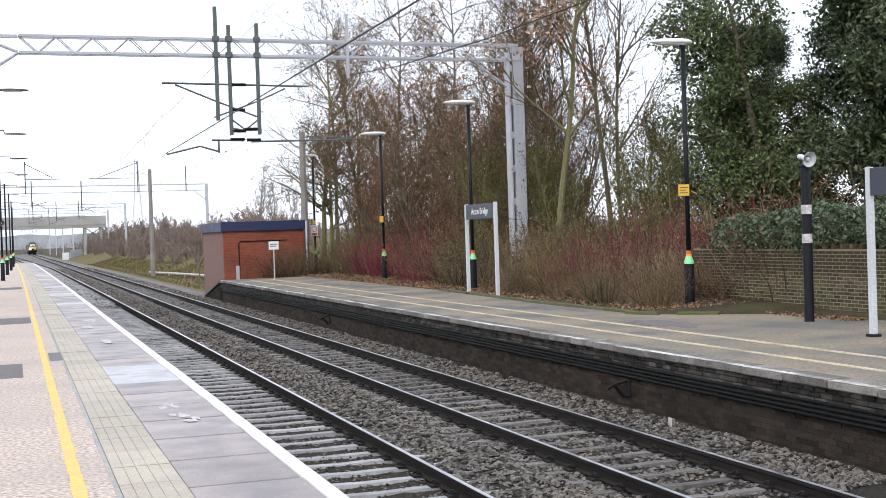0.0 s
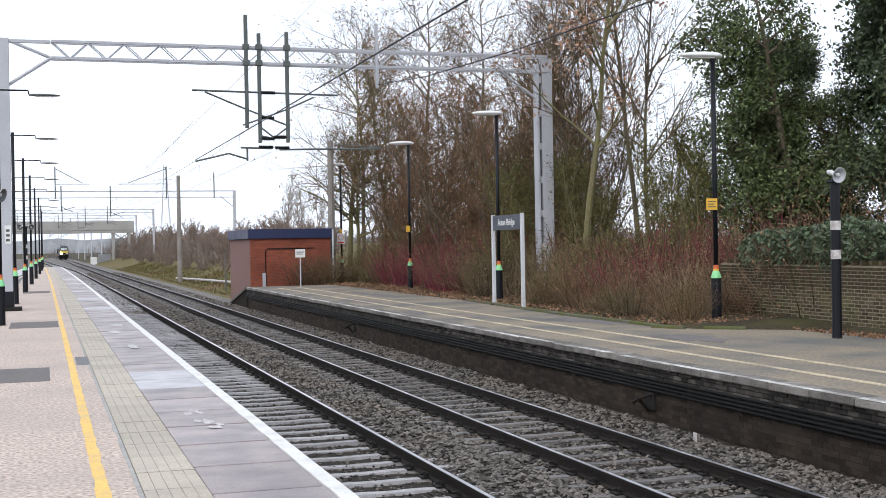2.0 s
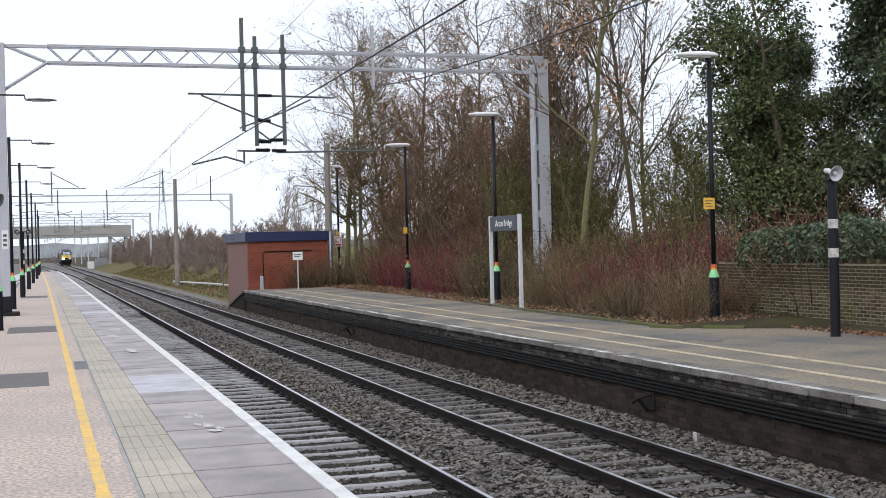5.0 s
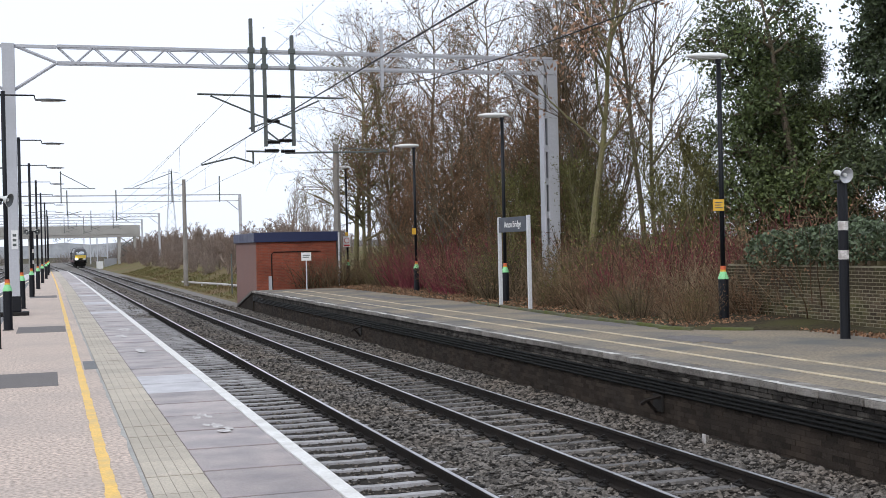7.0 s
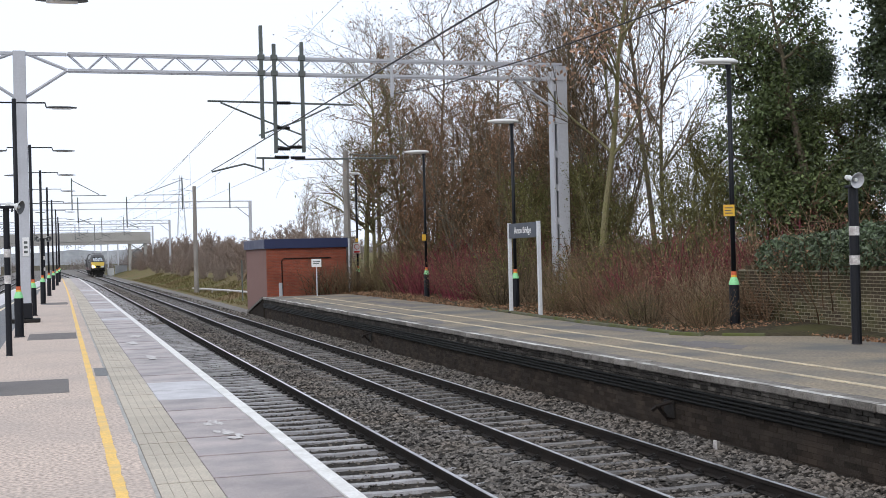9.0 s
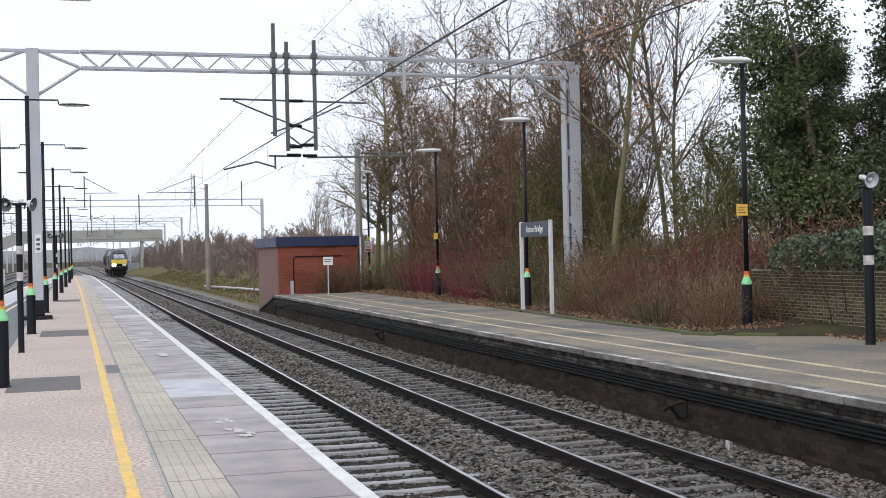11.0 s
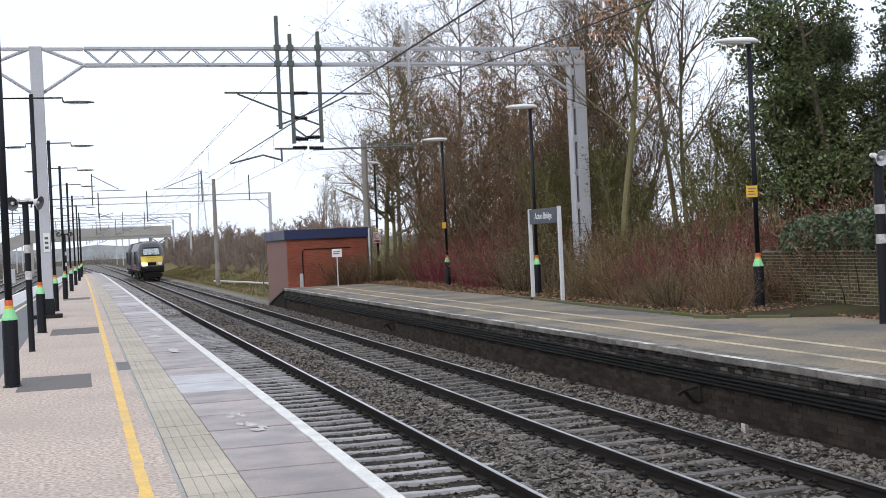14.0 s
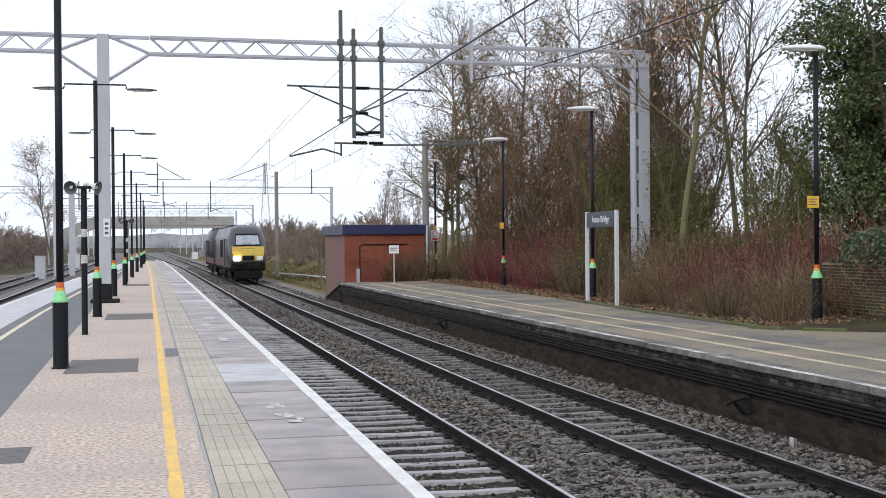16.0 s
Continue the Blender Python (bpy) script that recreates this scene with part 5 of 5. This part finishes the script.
bank = part("bank", sweep(lambda y: [(back_kerb(y), -0.05), (back_kerb(y) + 0.03, 0.02), (back_kerb(y) + 0.4, 0.05), (back_kerb(y) + 1.4, 0.09), (16.6, 0.2), (40, 0.6), (40, -1.5), (14.9, -1.5), (14.9, -0.05)], along(21.0, 59.6, 0.7), lambda y: 0.0), M["mould"])
tagged(bank, "earth bank with moss and dead leaves behind the platform", "bank", kind="structure")
bank2 = part("bank", sweep([(14.9, -0.05), (14.92, 0.06), (40, 0.4), (40, -1.5), (14.9, -1.5)], along(-4, 21.0, 3), lambda y: 0.0), M["earth"])
tagged(bank2, "earth bank behind the brick wall", "bank", kind="structure")
lrng = np.random.RandomState(90)
lit = np.stack([12.7 + 2.6 * lrng.uniform(0, 1, 7500) ** 0.9, 19 + 40 * lrng.uniform(0, 1, 7500) ** 1.5, np.full(7500, 0.0)], 1)
lit[:, 2] = np.where(lit[:, 1] > 23.5, 0.06 + 0.03 * (lit[:, 0] - 13), 0.02)
lit = lit[(lit[:, 1] > 23.5) | (lit[:, 0] > 14.3)]
litter = link("leaf_litter", leaf_mesh("leaf_litter", lit, 0.05, M["dead_leaf"], lrng))
tagged(litter, "dead brown leaves along the back of the platform", "leaves", kind="stuff")


def shrub_thing(label, seed, height, count, spread, material, leaves=None):
    rng = np.random.RandomState(seed)
    w = Wood()
    for _ in range(count):
        p = np.array((rng.normal(0, 0.22 * spread), rng.normal(0, 0.22 * spread), -0.03))
        d = np.array((p[0] * 0.9 + rng.normal(0, 0.28), p[1] * 0.9 + rng.normal(0, 0.28), 1.0))
        q, d2 = path(rng, p, d / np.linalg.norm(d), height * rng.uniform(0.5, 1.1), 5, 0.12, 0.0)
        w.limb(q, rng.uniform(0.008, 0.019), 0.005, 4)
        for _ in range(4):
            i = rng.randint(1, 5)
            nd = d2 + rng.normal(0, 0.55, 3)
            s, _ = path(rng, q[i], nd / np.linalg.norm(nd), height * rng.uniform(0.12, 0.38), 3, 0.15, 0.02)
            w.limb(s, 0.0065, 0.003, 3)
            w.ends.append(s[-1])
    t = thing("shrub", label, "shrub", "shrubs along the side platform")
    stems = link("stem_tangle", w.mesh("stems", material), t)
    if leaves:
        n, size, m = leaves
        e = np.array(w.ends)
        link("foliage", leaf_mesh("leaves", e[rng.randint(0, len(e), n)] + rng.normal(0, 0.12, (n, 3)), size, m, rng), stems)
    return t


SHRUBS = [shrub_thing("leafless shrub of tangled purplish-red stems", 1, 1.9, 62, 1.6, M["twig_red"], (260, 0.03, M["dead_leaf"])),
          shrub_thing("leafless shrub of tangled brown stems", 2, 2.1, 60, 1.6, M["twig"], (300, 0.035, M["dead_leaf"])),
          shrub_thing("clump of straw-coloured dry stems", 3, 1.6, 62, 1.3, M["twig_pale"], (120, 0.035, M["dead_leaf"])),
          shrub_thing("brown shrub with small yellow-green leaves", 4, 1.9, 70, 1.5, M["twig"], (1500, 0.04, M["yellow_green"])),
          shrub_thing("leafless shrub of russet-brown stems", 5, 1.8, 60, 1.5, M["twig_warm"], (240, 0.035, M["dead_leaf"]))]
srng = random.Random(8)
for base in SHRUBS:
    base.matrix_basis = pose(15.4 + srng.uniform(0, 1), 30 + 4 * SHRUBS.index(base), 0.12)


def kind_at(y, row):
    """Which shrub grows where: crimson stems by the far lamps, straw clumps by the sign, green leaves and red stems near the wall."""
    bands = ((26.5, (2, 2, 4)), (28.5, (4, 2, 2)), (31.0, (4, 0, 3)), (34.0, (3, 4, 2, 2)), (37.0, (2, 2, 1)), (41.0, (1, 3, 2)), (46.0, (1, 1, 0)), (54.0, (0, 0, 0, 1)), (99.0, (1, 3)))
    choice = next(c for limit, c in bands if y < limit)
    return choice[srng.randrange(len(choice))]


for row, (x0, dy) in enumerate(((14.75, 1.0), (15.9, 1.15), (17.2, 1.5), (18.8, 2.0))):
    y = 23.2 + 0.3 * row
    while y < 60:
        if y < 41.3 and 0.385 < (x0 + 0.2) / (y + 0.27) < 0.425:
            y += 0.6
            continue
        if y < 24.75 and x0 / y < 0.64 and row == 0:
            y += 0.5
            continue
        s = srng.uniform(0.7, 1.15) * (0.78, 0.92, 1.1, 1.35)[row]
        gap = 0.9 if row == 0 and min(abs(y - q) for q in (24.75, 37.3, 49.0, 62.2)) < 1.3 else 0.0
        c = copy_thing(SHRUBS[kind_at(y, row)], pose(x0 + gap + srng.uniform(-0.35, 0.35) - (0.35 if 28 < y < 44 and row == 0 else 0), y, 0.1 + 0.03 * row, 0, 0, srng.uniform(0, 360)))
        c.scale = (s, s, s * srng.uniform(0.85, 1.15))
        y += dy * srng.uniform(0.7, 1.25)
for k in range(26):
    y = 23.7 + 0.52 * k
    x = back_kerb(y) + srng.uniform(0.75, 1.35)
    if min(abs(x / y - q) for q in (14.35 / 24.75, 13.75 / 37.3)) < 0.028:
        continue
    c = copy_thing(SHRUBS[(2, 4, 1, 3)[k % 4]], pose(x, y, 0.04, 0, 0, srng.uniform(0, 360)))
    q = srng.uniform(0.28, 0.55)
    c.scale = (q, q, q * srng.uniform(0.8, 1.3))
for x, y in ((12.4, 59.6), (12.9, 59.2), (13.4, 59.4), (11.9, 59.9)):
    c = copy_thing(SHRUBS[1], pose(x, y, 0.0, 0, 0, srng.uniform(0, 360)))
    c.scale = (0.8, 0.8, 0.75)

# hedge of ivy along the wall's top
hrng = np.random.RandomState(44)
n = 15000
hy, ha, hr = hrng.uniform(14, 25.6, n), hrng.uniform(0, 6.28, n), np.sqrt(hrng.uniform(0.35, 1, n))
bulge = np.array([0.88 + 0.40 * noise.noise(Vector((0, y * 0.8, 0))) + 0.22 * noise.noise(Vector((0, y * 3.1, 3))) for y in hy])
hedge_c = np.stack([15.85 + 0.62 * hr * np.cos(ha) * bulge, hy, 1.70 + 0.58 * hr * np.sin(ha) * bulge + 0.045 * (22 - hy)], 1)
hedge = thing("ivy_hedge", "thick glossy green ivy crowning the brick wall", "hedge")
link("foliage", leaf_mesh("leaves", hedge_c, 0.06, M["hedge"], hrng), hedge)
hw = Wood()
for k in range(50):
    y = 14.2 + 0.225 * k
    q, _ = path(hrng, np.array((15.8, y, 1.2)), np.array((0, 0.2, 1.0)), 0.8, 4, 0.4, 0)
    hw.limb(q, 0.02, 0.008, 3)
link("stem_tangle", hw.mesh("stems", M["bark"]), hedge)

# the cutting side and the woods beyond
slope = part("embankment", sweep(lambda y: [(9.7, -1.45), (9.8, -1.16), (11.4 + 0.4 * noise.noise(Vector((2, y * 0.06, 0))), -1.02), (14.5, -0.2 + 0.3 * noise.noise(Vector((4, y * 0.11, 0)))), (19, 1.0), (26, 1.6), (70, 2.2), (70, -1.45)], along(67.6, 300, 5)), M["verge"])
tagged(slope, "grassy embankment beside the line", "embankment", kind="structure")
brng = random.Random(12)
far_bushes = "bushes on the embankment"
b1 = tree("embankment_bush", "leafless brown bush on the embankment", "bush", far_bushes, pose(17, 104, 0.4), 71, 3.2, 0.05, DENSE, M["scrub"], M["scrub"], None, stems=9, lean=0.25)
for k in range(120):
    y = 88 + 1.75 * k + brng.uniform(-1.5, 1.5)
    x = 13.6 + brng.uniform(0, 1.5) + 0.008 * max(0, y - 100) + (k % 6) * 1.7
    s = brng.uniform(0.45, 1.05) * (1 + 0.002 * (y - 80)) * (0.6 if k % 6 == 0 else 1.0)
    c = copy_thing(b1, pose(x + bend(y), y, -0.5 + 0.22 * (x - 14.0), 0, 0, brng.uniform(0, 360)))
    c.scale = (s * 1.2, s * 1.2, s * brng.uniform(0.9, 1.25))
for k in range(52):
    y = 84 + 4.0 * k
    x = -14.5 - brng.uniform(0, 7) - 0.02 * y
    s = brng.uniform(1.0, 1.6) * (1 + 0.003 * (y - 80))
    c = copy_thing(b1, pose(x, y, -1.35, 0, 0, brng.uniform(0, 360)))
    c.scale = (s * 1.2, s * 1.2, s * 0.9)
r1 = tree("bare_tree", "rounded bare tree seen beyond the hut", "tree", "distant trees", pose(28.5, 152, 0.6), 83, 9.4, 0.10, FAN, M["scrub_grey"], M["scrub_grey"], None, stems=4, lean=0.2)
for x, y, s in ((32.5, 162, 0.8), (-19.5, 168, 0.9), (-24.0, 150, 0.8), (37, 170, 0.9)):
    c = copy_thing(r1, pose(x, y, -1.3 if x < 0 else 0.8, 0, 0, 77 * s))
    c.scale = (s, s, s)

tree("bare_tree", "tall slender bare tree beyond the back tracks", "tree", "distant trees", pose(-12.3, 172, -1.3), 97, 16.0, 0.16, dict(WIDE, reach=0.46, counts=(26, 9, 6), least=0.012), M["bark"], M["twig_warm"], (900, 0.12, 0.3, M["dead_leaf"]))
frng = np.random.RandomState(5)
fw = Wood()
for k in range(520):
    x, y = frng.uniform(-120, 170), frng.uniform(300, 520)
    if -22 < x + 0.006 * y < 22 and y < 500:
        continue
    h = frng.uniform(4.0, 8.5) * (1.25 if x > 20 else 0.9)
    for _ in range(34):
        q, _d = path(frng, np.array((x + frng.normal(0, 1.0), y + frng.normal(0, 1.0), -1.35)), np.array((frng.normal(0, 0.35), frng.normal(0, 0.35), 1.0)), h * frng.uniform(0.5, 1.0), 4, 0.2, 0.02)
        fw.limb(q, 0.075, 0.025, 3)
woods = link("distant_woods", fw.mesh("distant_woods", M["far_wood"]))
tagged(woods, "distant leafless brown woods along the line", "woods", kind="stuff")


def ridge(name, y, x0, x1, base_h, amp, seed, material, label):
    bm = bmesh.new()
    prev = None
    m = 120
    for k in range(m + 1):
        x = x0 + (x1 - x0) * k / m
        h = base_h + amp * noise.noise(Vector((x * 0.004, seed, 0))) + amp * 0.35 * noise.noise(Vector((x * 0.03, seed, 5)))
        cur = [bm.verts.new((x, y, -2)), bm.verts.new((x, y + 4, h)), bm.verts.new((x, y + 300, h * 0.8))]
        if prev:
            for j in range(2):
                bm.faces.new((prev[j], cur[j], cur[j + 1], prev[j + 1]))
        prev = cur
    tagged(part(name, bm, material), label, "hills", kind="structure")


ridge("backdrop", 1300, -1400, 1800, 12, 8, 3.0, M["far_haze"], "wooded hills on the horizon, with haze tinted into their colour")

# grass along the verge
grng = np.random.RandomState(15)
n = 9000
gy, gx = grng.uniform(69, 190, n), grng.uniform(0, 1, n)
gx = 10.4 + 4.2 * gx
gz = np.where(gx < 11.4, -1.12, -1.02 + 0.26 * (gx - 11.4))
gb = np.array([bend(y) for y in gy])
gh, gw, ga = grng.uniform(0.06, 0.26, n), 0.045, grng.uniform(0, 3.14, n)
base = np.stack([gx + gb, gy, gz], 1)
o = np.stack([np.cos(ga) * gw, np.sin(ga) * gw, np.zeros(n)], 1)
tip = base + np.stack([grng.normal(0, 0.1, n), grng.normal(0, 0.1, n), gh], 1)
i = np.arange(n) * 3
blades = raw("verge_grass", np.stack([base - o, base + o, tip], 1).reshape(-1, 3).tolist(), np.stack([i, i + 1, i + 2], 1).tolist(), M["verge"])
tagged(blades, "tufts of straw-coloured winter grass along the verge", "grass", kind="stuff")


# ---- brick wall behind the side platform ----
def brick_mesh(name, l, h, d, material):
    return finish(name, boxed(-d / 2, d / 2, -l / 2, l / 2, -h / 2, h / 2, 0.006), material)


prng = random.Random(77)
wall = part("wall_east", boxed(15.5, 15.72, 14.0, 26.5, -0.1, 1.30), M["mortar_pale"])
tagged(wall, "mossy old brick boundary wall under ivy", "wall", kind="structure")
wb = brick_mesh("brick", 0.206, 0.059, 0.03, M["wall_brick"])
nb = 0
rest = bmesh.new()
for row in range(17):
    for k in range(35):
        y = 18.9 + 0.225 * k + (0.1125 if row % 2 else 0)
        z = 0.03 + 0.075 * row
        if nb < 300 and y < 24.9:
            link("brick", wb, wall, pose(15.509 + prng.uniform(-0.003, 0.002), y, z + prng.uniform(-0.002, 0.002), prng.uniform(-0.6, 0.6), 0, prng.uniform(-0.6, 0.6)))
            nb += 1
        else:
            box(rest, 15.494, 15.51, y - 0.103, y + 0.103, z - 0.0295, z + 0.0295)
tagged(part("bricks", rest, M["wall_brick"], wall), kind="stuff")
for k in range(25):
    link("coping_brick", brick_mesh("coping_brick", 0.105, 0.1, 0.26, M["wall_brick"]) if k == 0 else bpy.data.meshes["coping_brick"], wall, pose(15.6, 18.9 + 0.3 * k, 1.35, 0, prng.uniform(-1, 1), 0))

# ---- edge stones and brick courses of the side platform ----
stone_me = finish("edge_stone", boxed(-0.19, 0.19, -0.445, 0.445, -0.105, 0.0, 0.016), M["coping"])
paint_me = finish("edge_paint", boxed(-0.147, -0.03, -0.43, 0.43, 0.0, 0.0035), M["coping_white"])
y = -11.7
while y < FAR_END - 0.4:
    s = link("edge_stone", stone_me, far_platform, pose(EDGE + 0.16 + prng.uniform(-0.012, 0.012), y, prng.uniform(-0.008, 0.006), prng.uniform(-0.3, 0.3), prng.uniform(-0.8, 0.8), prng.uniform(-0.5, 0.5)))
    link("edge_paint", paint_me, s, pose(-0.04, 0, 0.0005))
    y += 0.9
db = brick_mesh("brick", 0.216, 0.06, 0.05, M["dark_brick"])
rest = bmesh.new()
nb = 0
for row in range(3):
    for k in range(312):
        y = 9.0 + 0.2255 * (k if k < 220 else 219 - k) + (0.1125 if row % 2 else 0)
        if y > FAR_END - 0.2:
            continue
        z = -0.142 - 0.07 * row
        if 9 < y < 30 and nb < 300:
            link("brick", db, far_platform, pose(EDGE + 0.07 + prng.uniform(-0.006, 0.006), y, z, 0, 0, prng.uniform(-0.8, 0.8)))
            nb += 1
        else:
            box(rest, EDGE + 0.045, EDGE + 0.095, y - 0.108, y + 0.108, z - 0.03, z + 0.03)
tagged(part("bricks", rest, M["dark_brick"], far_platform), kind="stuff")

# ---- paving of the island platform ----
slab_me = finish("paving_slab", boxed(0.992, 1.868, -0.604, 0.604, -0.05, 0.004, 0.005), M["slab"])
slab_pale = finish("paving_slab_pale", boxed(0.992, 1.868, -0.604, 0.604, -0.05, 0.004, 0.005), M["slab_new"])
k, y = 0, 7.5 - 15 * 1.25
while y < END - 0.7:
    pale = 16.4 < y < 19.1 or k in (42, 48, 49, 56, 67, 75, 76)
    link("paving_slab", slab_pale if pale else slab_me, island, pose(bend(y), y, prng.uniform(-0.004, 0.003), prng.uniform(-0.12, 0.12), prng.uniform(-0.15, 0.15), 0))
    y += 1.25
    k += 1


def tactile_mesh():
    """A slab of five long ribs with narrow grooves between."""
    bm = bmesh.new()
    for i in range(5):
        x = 0.499 + 0.0975 * i
        box(bm, x, x + 0.0935, -0.392, 0.392, -0.05, 0.004)
    return finish("tactile_slab", bm, M["tactile"])


tac = tactile_mesh()
y = 7.7 - 24 * 0.8
far_tac = bmesh.new()
while y < END - 0.5:
    if y < 110:
        link("tactile_slab", tac, island, pose(bend(y), y, prng.uniform(-0.002, 0.002), prng.uniform(-0.2, 0.2), prng.uniform(-0.2, 0.2), 0))
    else:
        box(far_tac, 0.499 + bend(y), 0.983 + bend(y), y - 0.392, y + 0.392, -0.05, 0.003)
    y += 0.8
part("tactile_slabs", far_tac, M["tactile"], island)


def blotch(name, x, y, sx, sy, seed, material, label, lift=0.0075):
    """A thin uneven-edged patch lying on the paving."""
    bm = bmesh.new()
    ring = []
    for k in range(44):
        a = 2 * math.pi * k / 44
        r = 0.9 + 0.7 * noise.noise(Vector((math.cos(a) * 2.2, math.sin(a) * 2.2, seed * 3.7))) + 0.3 * noise.noise(Vector((math.cos(a) * 6, math.sin(a) * 6, seed)))
        ring.append(bm.verts.new((sx * r * math.cos(a), sy * r * math.sin(a), 0)))
    bm.faces.new(ring)
    ex = bmesh.ops.extrude_face_region(bm, geom=bm.faces[:])["geom"]
    bmesh.ops.translate(bm, verts=[v for v in ex if isinstance(v, bmesh.types.BMVert)], vec=(0, 0, 0.0004))
    bmesh.ops.recalc_face_normals(bm, faces=bm.faces)
    part(name, bm, material, island, label, at=pose(x, y, lift))
for x0, x1, y0, y1 in ((-1.2, -0.15, 18.6, 20.8), (-1.05, 0.12, 31.7, 34.4), (-1.1, 0.05, 57.5, 60.5)):
    part("asphalt_patch", boxed(x0, x1, y0, y1, 0.0, 0.0075), M["patch"], island, "darker repair patch")
part("asphalt_patch", boxed(0.28, 0.488, 21.0, 22.6, 0.0, 0.0078), M["asphalt"], island, "dark grey repair patch")
part("kerb_line", sweep(lambda y: rect(0.455 + 0.04 * noise.noise(Vector((2, y * 2.3, 0))), 0.4915, 0.0, 0.0076), along(-12, 60, 0.4)), M["concrete"], island, "grey cement joint beside the tactile strip")
cover = part("access_cover", boxed(-1.34, -1.04, 11.1, 11.95, 0.0, 0.009, 0.002), M["patch"], island, "steel access cover")
for i in range(6):
    part("rib", boxed(-1.30, -1.08, 11.17 + 0.13 * i, 11.21 + 0.13 * i, 0.009, 0.012), M["asphalt"], cover)
for k, (x, y, sx, sy, seed) in enumerate(((1.40, 14.3, 0.07, 0.16, 1.0), (1.47, 14.1, 0.04, 0.1, 9.0), (1.33, 14.1, 0.045, 0.12, 2.0), (1.46, 13.35, 0.07, 0.2, 3.0), (1.36, 13.45, 0.04, 0.12, 4.0), (1.56, 13.1, 0.05, 0.14, 8.0), (1.48, 12.9, 0.08, 0.1, 10.0), (1.4, 24.4, 0.10, 0.5, 5.0), (1.3, 29.0, 0.12, 0.6, 6.0), (1.5, 31.5, 0.2, 0.5, 7.0))):
    blotch("pale_stain", x, y, sx, sy, seed, M["lichen"], "pale splash on the paving", 0.0075 + 0.0006 * k)
for x, y, sx, sy, seed in ((9.5, 32.6, 0.28, 1.5, 1.5), (9.9, 40.5, 0.35, 2.4, 2.5), (11.6, 21.0, 0.5, 1.1, 3.5), (12.0, 27.0, 0.5, 1.6, 4.5), (11.7, 45.0, 0.5, 3.0, 5.5)):
    blotch("dark_stain", x, y, sx, sy, seed, M["patch"], "damp dark stain on the platform", 0.004)


# ---- what moves ----
SPEED, AT_END = 20.0, 94.0


def motions():
    """Two power cars, back to back, roll in along the far track."""
    lead = power_car("grey diesel power car with a yellow nose and lit headlight")
    rear = power_car("grey diesel power car coupled behind the leading one")
    rows_a, rows_b = [], []
    for k in range(33):
        t = 0.5 * k
        y = AT_END + SPEED * (16.0 - t) - 2.2 * max(0.0, t - 14.5) ** 2
        for rows, d, turn in ((rows_a, 0.0, 0.0), (rows_b, 35.9, 180.0)):
            q = y + d
            slope = math.degrees(math.atan2(bend(y + 18) - bend(y), 18.0)) if d == 0 else math.degrees(math.atan2(bend(q) - bend(q - 18), 18.0))
            rows.append((t, pose(FAR + bend(q), q, RAIL + 0.004, 0, 0, turn - slope)))
    walk(lead, rows_a)
    walk(rear, rows_b)


motions()
